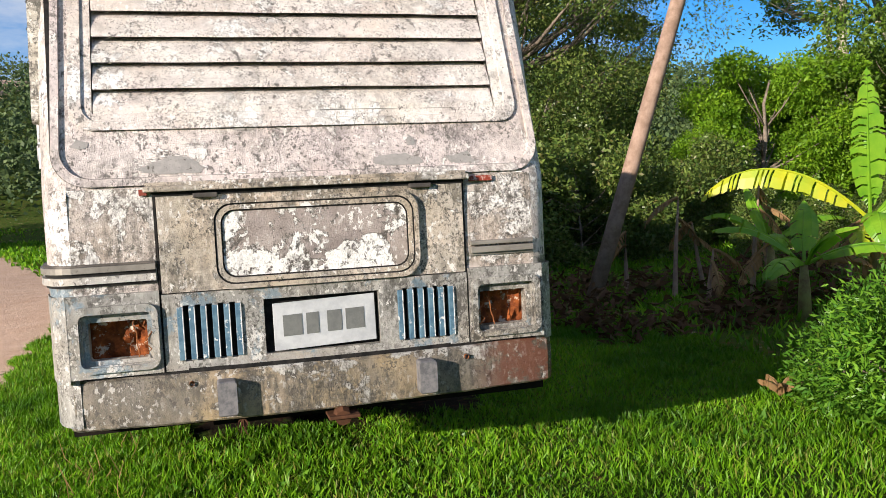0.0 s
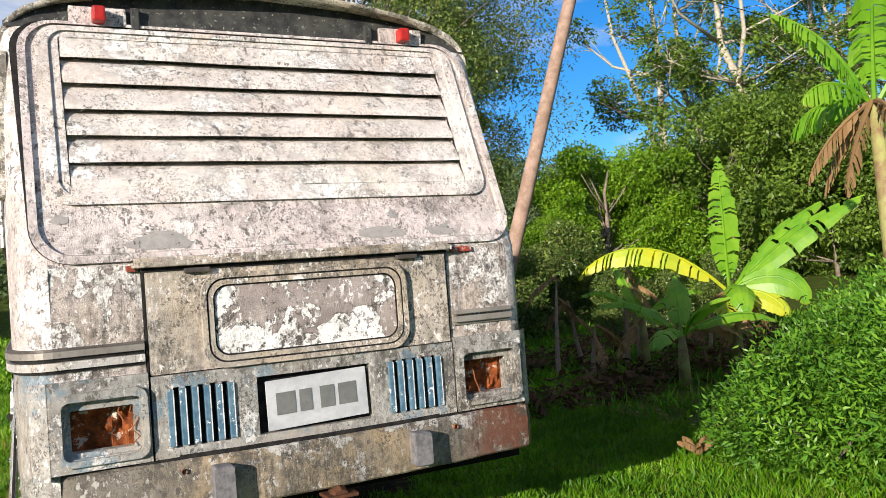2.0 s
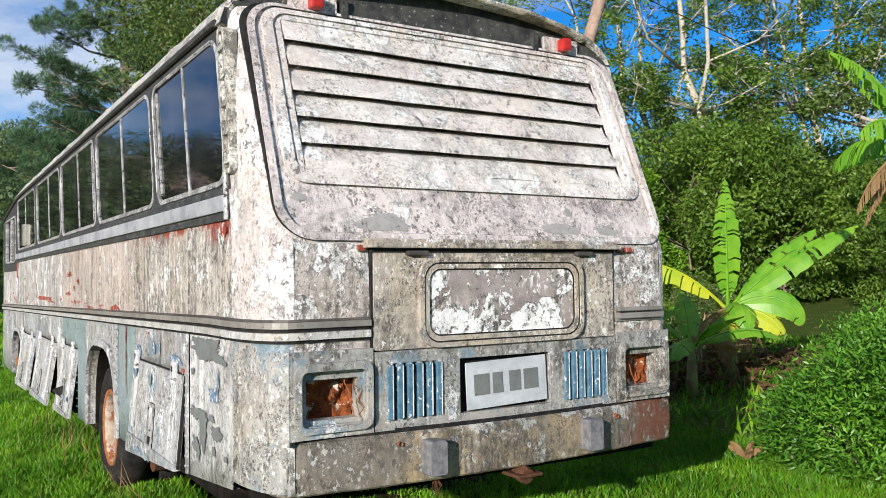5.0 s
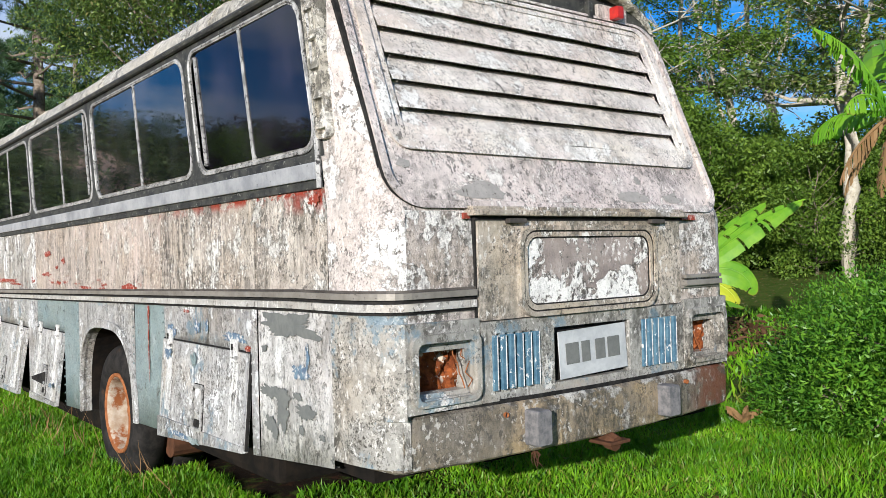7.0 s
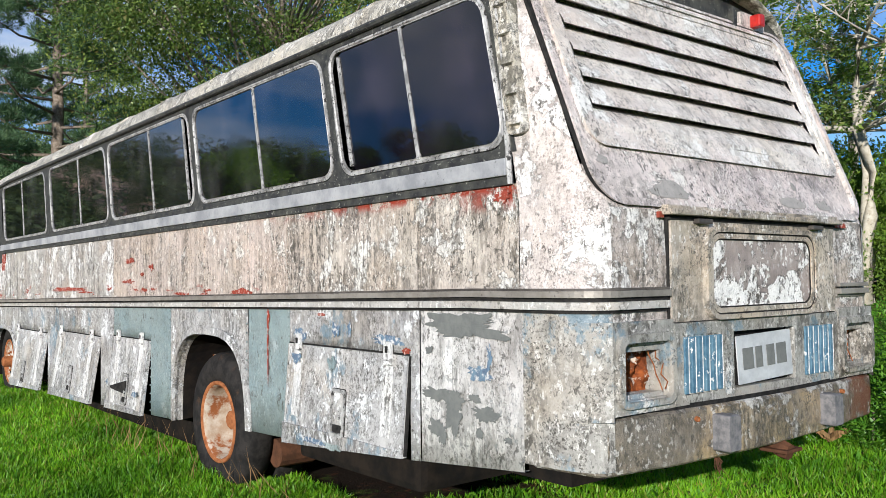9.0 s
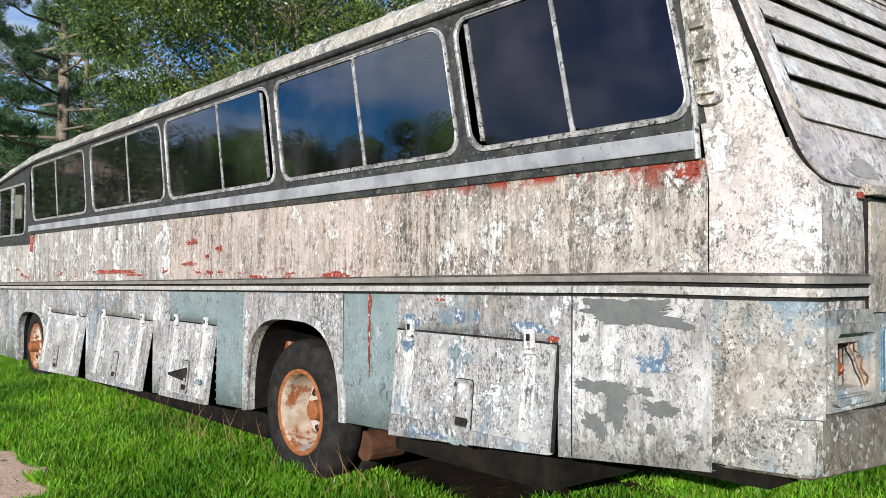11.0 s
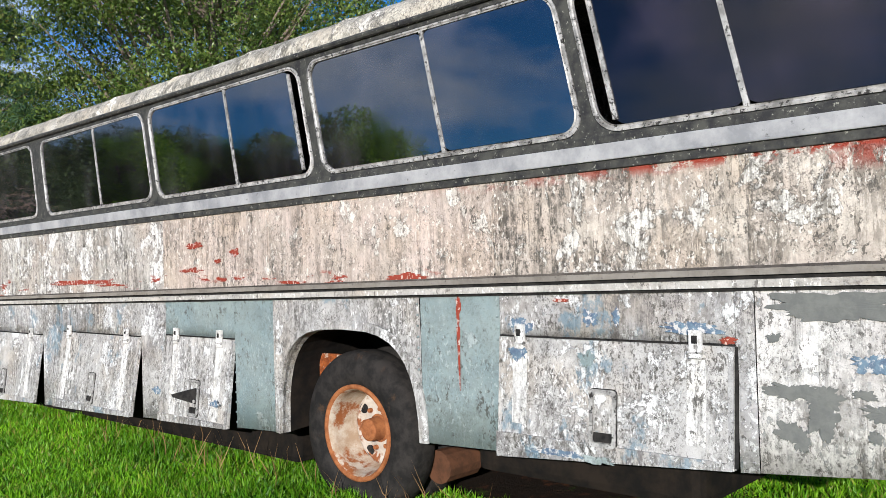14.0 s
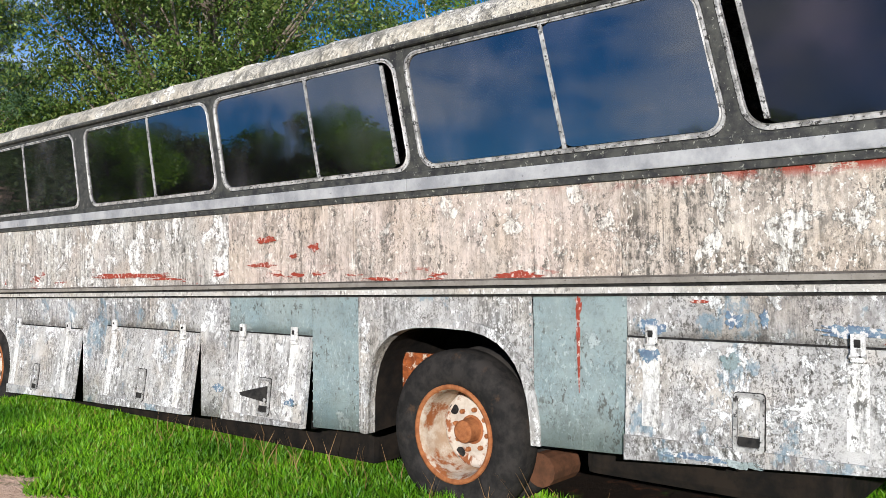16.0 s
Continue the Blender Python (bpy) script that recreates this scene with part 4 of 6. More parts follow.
solid(bm, R, -0.765, 0.745, 1.474, 1.492, -0.03, 0.030, 0.004)
part("hood_ledge", bm, M["hood"], bus)
bm = bmesh.new()
solid(bm, R, -0.74, 0.735, 1.428, 1.447, -0.02, 0.018)
part("hood_gap", bm, M["black"], bus)
for x in (-0.507, 0.507):
    bm = bmesh.new()
    solid(bm, R, x - 0.055, x + 0.055, 1.415, 1.437, 0.0, 0.045, 0.005)
    part("hood_hinge", bm, M["trim"], bus, "rusty hinge")
for x, w in ((-0.778, 0.035), (0.83, 0.12)):
    bm = bmesh.new()
    solid(bm, R, x - w / 2, x + w / 2, 1.435, 1.462, -0.01, 0.0062, 0.003)
    part("paint_patch", bm, M["redpaint"], bus)
for sgn in (-1, 1):
    bm = bmesh.new()
    solid(bm, R, sgn * 0.733 - 0.004, sgn * 0.733 + 0.004, 0.63, 1.44, -0.02, 0.004)
    part("door_gap", bm, M["black"], bus)
bm = bmesh.new()
us = [-0.728]
holes = set()
for g0 in (-0.640, 0.395):
    for k in range(5):
        us += [g0 + 0.052 * k, g0 + 0.052 * k + 0.028]
us.append(0.728)
us[11:11] = [-0.275, 0.275]
for i in range(len(us) - 1):
    if (1 <= i <= 9 and i % 2 == 1) or (i >= 13 and i % 2 == 1 and i < 23) or i == 11:
        holes.add((i, 1))
holed(bm, R, us, [0.625, 0.665, 0.925, 0.980], holes, 0.022, 0.05)
panel = part("grille_panel", bm, M["lampbox"], bus, "grimy panel with slotted grilles and a plate recess")
bm = bmesh.new()
solid(bm, R, -0.73, 0.73, 0.63, 0.97, -0.06, -0.025)
part("grille_backing", bm, M["black"], bus)
for g0 in (-0.640, 0.395):
    for k in range(6):
        x = g0 + 0.052 * k - 0.013
        bm = bmesh.new()
        solid(bm, R, x - 0.0135, x + 0.0135, 0.672, 0.918, 0.0, 0.031, 0.004)
        bar = sub("grille_bar", bm, M["bluebar"], panel, "chipped blue bar")
        bm = bmesh.new()
        solid(bm, R, x + 0.0095, x + 0.0145, 0.674, 0.916, 0.02, 0.0335, 0.002)
        chip = sub("worn_edge", bm, M["strap"], panel, "worn white edge")
bm = bmesh.new()
T = lambda u, v, d: (u, 0.12 - d - 0.06 * (0.93 - v), v + 0.06 * u * 0.5)
solid(bm, T, -0.235, 0.255, 0.68, 0.905, 0.0, 0.006, 0.002)
part("number_plate", bm, M["numberplate"], bus, "bent grey number plate, its writing unreadable")
for x0, x1 in ((-0.19, -0.10), (-0.08, -0.02), (0.02, 0.09), (0.11, 0.20)):
    bm = bmesh.new()
    solid(bm, T, x0, x1, 0.745, 0.845, 0.006, 0.009)
    part("plate_bar", bm, M["filler"], bus)

# lamp housings
for sgn in (-1, 1):
    bm = bmesh.new()
    L = lambda u, v, d: (sgn * u, 0.125 + 0.02 * max(0, (u - 0.9)) - d, v)
    holed(bm, L, [0.738, 0.778, 1.075, 1.135], [0.625, 0.68, 0.905, 1.0], {(1, 1)}, 0.03, 0.15)
    house = part("lamp_housing", bm, M["lampbox"], bus, "grimy painted lamp housing")
    bm = bmesh.new()
    frame_ring(bm, L, rounded(0.748, 1.115, 0.650, 0.950, 0.05, 5), rounded(0.776, 1.085, 0.676, 0.915, 0.03, 5), 0.02, 0.052)
    sub("lamp_rim", bm, M["lampbox"], house)
    bm = bmesh.new()
    frame_ring(bm, L, rounded(0.776, 1.085, 0.676, 0.915, 0.03, 5), rounded(0.80, 1.05, 0.70, 0.875, 0.01, 5), -0.06, 0.005)
    sub("lamp_frame", bm, M["lampbox"], house)
    bm = bmesh.new()
    rows = []
    for j in range(10):
        rows.append([L(0.775 + 0.31 * i / 14, 0.675 + 0.24 * j / 9, -0.085 + 0.045 * noise.noise((i * 0.45, j * 0.5, sgn * 3))) for i in range(15)])
    loops(bm, rows, closed=False)
    sub("lamp_pan", bm, M["rust"], house, "rusted empty lamp pan")
    for k in range(2):
        bm = bmesh.new()
        random.seed(40 + k)
        p0 = Vector(L(0.80 + 0.05 * k, 0.88, -0.02))
        pts = [p0 + Vector((0.02 * random.uniform(-1, 1), -0.012 * i, -0.035 * i + 0.01 * random.uniform(-1, 1))) for i in range(6)]
        tube(bm, pts, 0.003, 5)
        sub("loose_wire", bm, M["rimlip"], house)
    bm = bmesh.new()
    loops(bm, [[(sgn * 1.135, 0.098, z), (sgn * 1.20, 0.16, z), (sgn * 1.235, 0.30, z), (sgn * 1.252, 0.49, z)] for z in (0.605, 0.62, 0.8, 1.0)], closed=False)
    part("lamp_cheek", bm, M["lampbox"], bus)

# bumper
bm = bmesh.new()
plan = [(-1.205, 0.46), (-1.195, 0.40), (-1.155, 0.165), (-1.13, 0.14), (-0.8, 0.09), (-0.4, 0.06), (0, 0.05), (0.4, 0.06), (0.8, 0.09), (1.16, 0.135), (1.19, 0.16), (1.215, 0.40), (1.22, 0.46)]
plan2 = []
for (ax, ay), (bx, by) in zip(plan, plan[1:]):
    for k in range(4):
        plan2.append((ax + (bx - ax) * k / 4, ay + (by - ay) * k / 4))
plan2.append(plan[-1])
rows = []
for z, d in ((0.375, -0.10), (0.378, -0.012), (0.388, 0.0), (0.46, 0.004), (0.54, 0.004), (0.60, 0.0), (0.612, -0.014), (0.612, -0.10)):
    rows.append([(x * (1 + d * 0.5), y - d + 0.004 * noise.noise((x * 4, z * 5, 1)), z + 0.003 * noise.noise((x * 5, 1, 2))) for x, y in plan2])
loops(bm, rows, closed=False)
part("bumper", bm, M["bumper"], bus, "steel bumper with flaking paint and rust")
bm = bmesh.new()
loops(bm, [[(x * 0.985, y + 0.02, z) for x, y in plan] for z in (0.607, 0.632)], closed=False)
part("bumper_gap", bm, M["black"], bus)
for x in (-0.467, 0.48):
    bm = bmesh.new()
    B = lambda u, v, d: (u, 0.07 - d, v)
    pts = rounded(x - 0.043, x + 0.043, 0.415, 0.575, 0.012, 4)
    loops(bm, [[B(u, v, -0.02) for u, v in pts], [B(u, v, 0.082) for u, v in pts], [B(u * 1.0, 0.495 + (v - 0.495) * 0.94, 0.09) for u, v in pts]], True, True)
    part("bumper_bracket", bm, M["bracket"], bus, "dark steel bumper bracket")
for x, z in ((-0.62, 0.565), (-0.33, 0.57), (0.30, 0.555), (0.70, 0.56)):
    bm = bmesh.new()
    lathe(bm, [(-0.01, 0.012), (0.01, 0.012)], x, 0.07, z, 8)
    bmesh.ops.rotate(bm, verts=bm.verts[:], cent=(x, 0.07, z), matrix=Matrix.Rotation(radians(90), 3, 'Z'))
    part("bolt_hole", bm, M["rimlip"], bus)
bm = bmesh.new()
tube(bm, [(0.06, 0.12, 0.36), (0.06, 0.06, 0.345), (0.06, 0.02, 0.335)], [0.03, 0.045, 0.04], 8)
solid(bm, lambda u, v, d: (u, v, d), -0.01, 0.14, 0.0, 0.14, 0.335, 0.352, 0.005)
part("tow_eye", bm, M["soil"], bus, "rusty towing eye")
for k in range(6):
    bm = bmesh.new()
    random.seed(70 + k)
    p = Vector((-0.40, 0.12, 0.37))
    pts = [p.copy()]
    for i in range(3):
        p += Vector((random.uniform(-0.025, 0.025), random.uniform(-0.025, 0.012), -0.028 + random.uniform(-0.01, 0.012)))
        pts.append(p.copy())
    tube(bm, pts, [0.004, 0.004, 0.003, 0.001], 5)
    part("dry_twig", bm, M["soil"], bus)

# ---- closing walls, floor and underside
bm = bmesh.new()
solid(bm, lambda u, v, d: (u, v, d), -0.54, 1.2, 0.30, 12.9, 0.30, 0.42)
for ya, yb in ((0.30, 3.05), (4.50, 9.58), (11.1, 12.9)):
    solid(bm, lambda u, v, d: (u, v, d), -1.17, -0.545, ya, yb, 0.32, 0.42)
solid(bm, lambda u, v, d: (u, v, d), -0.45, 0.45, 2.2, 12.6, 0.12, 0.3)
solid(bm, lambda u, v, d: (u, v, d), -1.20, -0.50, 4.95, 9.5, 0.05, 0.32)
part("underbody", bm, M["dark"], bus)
# added blocks that hide and shade the sunlit ground below the floor
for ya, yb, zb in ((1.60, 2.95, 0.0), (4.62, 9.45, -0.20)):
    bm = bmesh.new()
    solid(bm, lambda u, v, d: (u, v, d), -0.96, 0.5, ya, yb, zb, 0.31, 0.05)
    part("shade_block", bm, M["dark"], bus, "near-black block added under the floor to shade the ground")
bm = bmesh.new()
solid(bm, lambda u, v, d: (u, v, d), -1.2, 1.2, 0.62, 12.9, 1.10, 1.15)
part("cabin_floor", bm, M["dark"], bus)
bm = bmesh.new()
for x in (1.25, 1.20):
    loops(bm, [[(x, rear_side_y(z), z), (x, 13.0, z)] for z in (0.3, 1.0, 1.5, 1.8, 2.3, 2.56)], closed=False)
part("right_side_wall", bm, M["lower"], bus)
bm = bmesh.new()
solid(bm, lambda u, v, d: (u, 12.97 + d, v), -1.25, 1.25, 0.0, 2.33, 0.0, 0.05)
loops(bm, [[(x, 13.0, 2.28) for x, z in SEC], [(x, 13.0, z - 0.26) for x, z in SEC]], closed=False)
part("front_wall", bm, M["lower"], bus)


def wheel(cx, cy, cz, sgn, dual):
    """A tyre on a dished steel rim; x offsets run inward."""
    s = -sgn
    R_, r_ = 0.50, 0.295
    bm = bmesh.new()
    prof = [(0.035, r_ - 0.005), (0.012, r_ + 0.02), (0.0, r_ + 0.08), (0.004, R_ - 0.09), (0.022, R_ - 0.035), (0.045, R_ - 0.012), (0.07, R_), (0.13, R_ + 0.004), (0.19, R_), (0.235, R_ - 0.03), (0.26, R_ - 0.1), (0.255, r_)]
    lathe(bm, [(s * x, r) for x, r in prof], cx, cy, cz, 48)
    wh = part("wheel", bm, M["tyre"], bus, "perished tyre on a rusty rim", True)
    bm = bmesh.new()
    deep = 0.245 if dual else 0.07
    prof = [(0.03, r_ + 0.002), (0.012, r_), (0.008, r_ - 0.012), (0.022, r_ - 0.028)]
    lathe(bm, [(s * x, r) for x, r in prof], cx, cy, cz, 48)
    sub("rim_lip", bm, M["rimlip"], wh, "orange rusted rim edge", True)
    bm = bmesh.new()
    prof = [(0.022, r_ - 0.028), (0.05, r_ - 0.040), (0.075, r_ - 0.038), (deep - 0.03, r_ - 0.050), (deep + 0.01, r_ - 0.052)]
    lathe(bm, [(s * x, r) for x, r in prof], cx, cy, cz, 48)
    sub("rim", bm, M["rim"], wh, "rust-streaked tan steel rim", True)
    bm = bmesh.new()
    prof = [(deep + 0.01, r_ - 0.053), (deep - 0.012, r_ - 0.062), (deep - 0.022, r_ - 0.085), (deep - 0.004, 0.165), (deep - 0.03, 0.13), (deep - 0.035, 0.06)]
    lathe(bm, [(s * x, r) for x, r in prof], cx, cy, cz, 48)
    sub("wheel_disc", bm, M["disc"], wh, "chalky white wheel disc streaked with rust", True)
    bm = bmesh.new()
    lathe(bm, [(s * x, r) for x, r in ((deep, 0.10), (deep - 0.03, 0.095), (deep - 0.04, 0.075), (deep - 0.125, 0.068), (deep - 0.14, 0.05), (deep - 0.14, 0.001))], cx, cy, cz, 24)
    sub("hub", bm, M["rimlip"], wh, "rusty hub")
    for k in range(8):
        a = 2 * math.pi * k / 8 + 0.2
        bm = bmesh.new()
        lathe(bm, [(s * (deep - 0.03), 0.016), (s * (deep - 0.055), 0.014), (s * (deep - 0.057), 0.001)], cx, cy + 0.125 * math.cos(a), cz + 0.125 * math.sin(a), 6)
        sub("wheel_nut", bm, M["rimlip"], wh)
        if k % 2 == 0:
            bm = bmesh.new()
            lathe(bm, [(s * (deep - 0.012), 0.034), (s * (deep - 0.019), 0.033), (s * (deep - 0.019), 0.001)], cx, cy + 0.190 * math.cos(a + 0.4), cz + 0.190 * math.sin(a + 0.4), 12)
            sub("hand_hole", bm, M["black"], wh)
    return wh


for cy, cz in ((3.73, 0.16), (10.45, 0.13)):
    for sgn in (-1, 1):
        wheel(sgn * 1.205, cy, cz, sgn, cy < 5)
bm = bmesh.new()
lathe(bm, [(0.0, 0.30), (0.0, 0.45), (0.04, 0.50), (0.2, 0.50), (0.24, 0.45), (0.24, 0.3)], -0.90, 3.73, 0.16, 40)
part("inner_tyre", bm, M["tyre"], bus, "", True)
bm = bmesh.new()
solid(bm, lambda u, v, d: (d, u, v), 4.05, 4.34, 0.15, 0.60, -0.97, -0.94, 0.012)
part("mud_flap", bm, M["rust"], bus, "rusty inner wing plate")
bm = bmesh.new()
tube(bm, [(-0.98, 3.24, -0.02), (-0.7, 3.24, -0.02)], 0.10, 14)
part("air_tank", bm, M["soil"], bus, "soil-brown air tank below the floor")

# door mirror at the front
bm = bmesh.new()
tube(bm, [(-1.25, 12.85, 2.36), (-1.45, 12.95, 2.42), (-1.58, 12.95, 2.40), (-1.58, 12.95, 2.3)], 0.018, 8)
arm = part("mirror_arm", bm, M["black"], bus)
bm = bmesh.new()
solid(bm, lambda u, v, d: (u, 12.95 + d, v), -1.66, -1.50, 1.92, 2.30, -0.04, 0.05, 0.03)
part("door_mirror", bm, M["mirror"], bus, "ivory door mirror shell")

# ---------------------------------------------------------------- ground
def road_edge(y):
    """Where the lawn ends and the dirt track begins."""
    return lerp([(-60, -14.0), (-6, -9.0), (0, -6.2), (3.0, -3.6), (4.5, -2.62), (9, -2.62), (14, -3.2), (19, -4.6), (30, -8.0), (60, -20.0)], y)


def height(x, y):
    h = -0.36
    d = math.hypot(x, y - 5)
    h += 0.03 * noise.noise((x * 0.35, y * 0.35, 0)) * min(1.0, d / 3)
    far = max(0.0, math.hypot(x - 2, y) - 45)
    ang = math.atan2(x - 2, y)
    rise = 0.5 + 0.5 * math.cos(ang + 0.1)
    h += (0.08 + 0.195 * rise * rise) * far * min(1.0, 120 / (far + 60)) * (1 + 0.25 * noise.noise((x * 0.02, y * 0.02, 5)))
    bank = max(0.0, min(1.0, (x - 17) / 16)) * max(0.0, min(1.0, (30 - abs(y - 10)) / 10))
    h += 0.09 * max(0.0, min(1.0, (x + 4.2) / 1.5)) * max(0.0, min(1.0, (1.6 - x) / 1.5)) * max(0.0, min(1.0, (y - 0.8) / 1.5)) * max(0.0, min(1.0, (18 - y) / 4))
    return h + 1.8 * bank + 0.5 * max(0.0, min(1.0, (x - 4.3) / 3)) * max(0.0, min(1.0, (2.2 - y) / 3))


def groundmat():
    m, nt, b = matbase("lawn_and_dirt", 0.95, 0.0, 0.08)
    g = mix(nt, mask(nt, 3.0, 0.35, 0.65, 8, 0.7), (0.035, 0.075, 0.010), (0.075, 0.105, 0.018))
    g = mix(nt, mask(nt, 9.0, 0.55, 0.66, 7, 0.7, (3, 1, 0)), g, (0.16, 0.075, 0.035))
    d = mix(nt, mask(nt, 1.6, 0.3, 0.7, 9, 0.7), (0.56, 0.36, 0.25), (0.70, 0.51, 0.38))
    d = mix(nt, mask(nt, 45.0, 0.56, 0.66, 4, 0.7), d, (0.34, 0.20, 0.13))
    a = nt.nodes.new("ShaderNodeAttribute")
    a.attribute_name = "dirt"
    k = mul(nt, a.outputs["Fac"], mask(nt, 5.0, 0.25, 0.75, 7, 0.7), 'ADD')
    c = mix(nt, ramp(nt, k, 0.72, 0.92), g, d)
    # bare soil made near-black: the shadow under the coach is put into its colour
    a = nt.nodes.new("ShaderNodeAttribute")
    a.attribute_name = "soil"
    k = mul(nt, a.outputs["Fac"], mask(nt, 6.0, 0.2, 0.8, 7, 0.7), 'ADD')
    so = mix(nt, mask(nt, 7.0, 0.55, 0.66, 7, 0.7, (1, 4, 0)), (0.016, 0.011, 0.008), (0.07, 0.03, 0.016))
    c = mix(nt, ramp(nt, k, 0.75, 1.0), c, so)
    nt.links.new(c, b.inputs["Base Color"])
    bump(nt, b, mask(nt, 18.0, 0.2, 0.8, 8, 0.7), 0.6, 0.03)
    return m


def spaced(a, b, n0, step, grow):
    out, x = [0.0], 0.0
    while x < b:
        x += step
        step *= grow if x > n0 else 1.0
        out.append(x)
    return [-v for v in reversed(out[1:])] + out


gx = spaced(0, 420, 12, 0.42, 1.13)
me = bpy.data.meshes.new("ground")
nx = len(gx)
vs = [(x + 1, y + 5, height(x + 1, y + 5)) for y in gx for x in gx]
fs = [(j * nx + i, j * nx + i + 1, (j + 1) * nx + i + 1, (j + 1) * nx + i) for j in range(nx - 1) for i in range(nx - 1)]
me.from_pydata(vs, [], fs)
me.polygons.foreach_set("use_smooth", [True] * len(me.polygons))
at = me.attributes.new("dirt", 'FLOAT', 'POINT')


def dirt_at(x, y):
    r = road_edge(y)
    v = max(0.0, min(1.0, (r - x) / 0.9 + 0.5)) * max(0.0, min(1.0, (x - r + 4.6) / 1.2 + 0.5))
    return v


def shaded_soil_at(x, y):
    """Bare soil under the coach, its colour darkened to stand in for shade."""
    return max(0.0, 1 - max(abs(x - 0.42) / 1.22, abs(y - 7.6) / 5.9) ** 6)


at.data.foreach_set("value", [dirt_at(x, y) for x, y, z in vs])
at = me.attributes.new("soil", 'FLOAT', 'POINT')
at.data.foreach_set("value", [shaded_soil_at(x, y) for x, y, z in vs])
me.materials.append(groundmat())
tagged(new("ground", me), "grassy ground with a reddish dirt track", "ground", kind="structure")


# ---------------------------------------------------------------- leaves and blades
def leafmat(name, a, b_, rough=0.5, trans=0.45, third=None):
    m, nt, b = matbase(name, rough, 0.0, 0.3)
    r = nt.nodes.new("ShaderNodeNewGeometry").outputs["Random Per Island"]
    c = mix(nt, r, a, b_)
    if third:
        c = mix(nt, ramp(nt, r, 0.86, 0.90), c, third)
    c = mix(nt, mask(nt, 0.9, 0.35, 0.7, 3, 0.5), c, tuple(v * 0.62 for v in a))
    nt.links.new(c, b.inputs["Base Color"])
    t = nt.nodes.new("ShaderNodeBsdfTranslucent")
    nt.links.new(c, t.inputs["Color"])
    mx = nt.nodes.new("ShaderNodeMixShader")
    mx.inputs[0].default_value = trans
    nt.links.new(b.outputs[0], mx.inputs[1])
    nt.links.new(t.outputs[0], mx.inputs[2])
    nt.links.new(mx.outputs[0], nt.nodes["Material Output"].inputs["Surface"])
    return m


M["grass"] = leafmat("lawn_blades", (0.08, 0.26, 0.008), (0.31, 0.58, 0.022), 0.45, 0.4, (0.30, 0.29, 0.06))
M["leafdark"] = leafmat("dark_tree_leaves", (0.070, 0.14, 0.026), (0.31, 0.39, 0.09), 0.36, 0.38, (0.20, 0.18, 0.06))
M["leafmid"] = leafmat("green_tree_leaves", (0.10, 0.20, 0.025), (0.25, 0.37, 0.05), 0.45, 0.4)
M["leaflit"] = leafmat("yellow_green_leaves", (0.15, 0.34, 0.018), (0.32, 0.50, 0.035), 0.45, 0.45)
M["leafbush"] = leafmat("bush_leaves", (0.068, 0.22, 0.020), (0.22, 0.43, 0.037), 0.4, 0.35)
M["needles"] = leafmat("pine_needles", (0.055, 0.125, 0.055), (0.14, 0.22, 0.09), 0.5, 0.2)
M["fardark"] = leafmat("far_woods_leaves", (0.06, 0.11, 0.04), (0.15, 0.21, 0.07), 0.6, 0.2)
M["bark"] = simple("grey_bark", (0.13, 0.10, 0.075), (0.24, 0.20, 0.16), 12.0, 0.9, bmp=0.6)
M["palebark"] = simple("pale_bark", (0.46, 0.42, 0.34), (0.34, 0.30, 0.23), 7.0, 0.85, extra=((0.12, 0.10, 0.07), 12.0, 0.58, 0.66), bmp=0.5)
M["pole"] = simple("weathered_pole_wood", (0.36, 0.25, 0.19), (0.24, 0.16, 0.115), 6.0, 0.85, bmp=0.4)
M["dryleaf"] = leafmat("dry_banana_leaf", (0.30, 0.17, 0.07), (0.42, 0.27, 0.13), 0.8, 0.3)


M["litter"] = leafmat("fallen_leaves", (0.10, 0.045, 0.02), (0.22, 0.13, 0.06), 0.85, 0.2, (0.10, 0.16, 0.03))


def bananamat(name, a, b_):
    m, nt, b = matbase(name, 0.38)
    c = mix(nt, mask(nt, 3.0, 0.35, 0.65, 5, 0.6), a, b_)
    at_ = nt.nodes.new("ShaderNodeAttribute")
    at_.attribute_name = "tip"
    c = mix(nt, ramp(nt, at_.outputs["Fac"], 0.90, 1.0), c, (0.30, 0.15, 0.04))
    nt.links.new(c, b.inputs["Base Color"])
    t = nt.nodes.new("ShaderNodeBsdfTranslucent")
    nt.links.new(c, t.inputs["Color"])
    mx = nt.nodes.new("ShaderNodeMixShader")
    mx.inputs[0].default_value = 0.45
    nt.links.new(b.outputs[0], mx.inputs[1])
    nt.links.new(t.outputs[0], mx.inputs[2])
    nt.links.new(mx.outputs[0], nt.nodes["Material Output"].inputs["Surface"])
    return m


M["banana"] = bananamat("banana_leaf", (0.13, 0.36, 0.018), (0.26, 0.50, 0.03))
M["bananayellow"] = bananamat("yellowing_banana_leaf", (0.62, 0.62, 0.03), (0.45, 0.58, 0.04))
M["bananastem"] = simple("banana_stem", (0.30, 0.30, 0.10), (0.20, 0.12, 0.06), 5.0, 0.6)


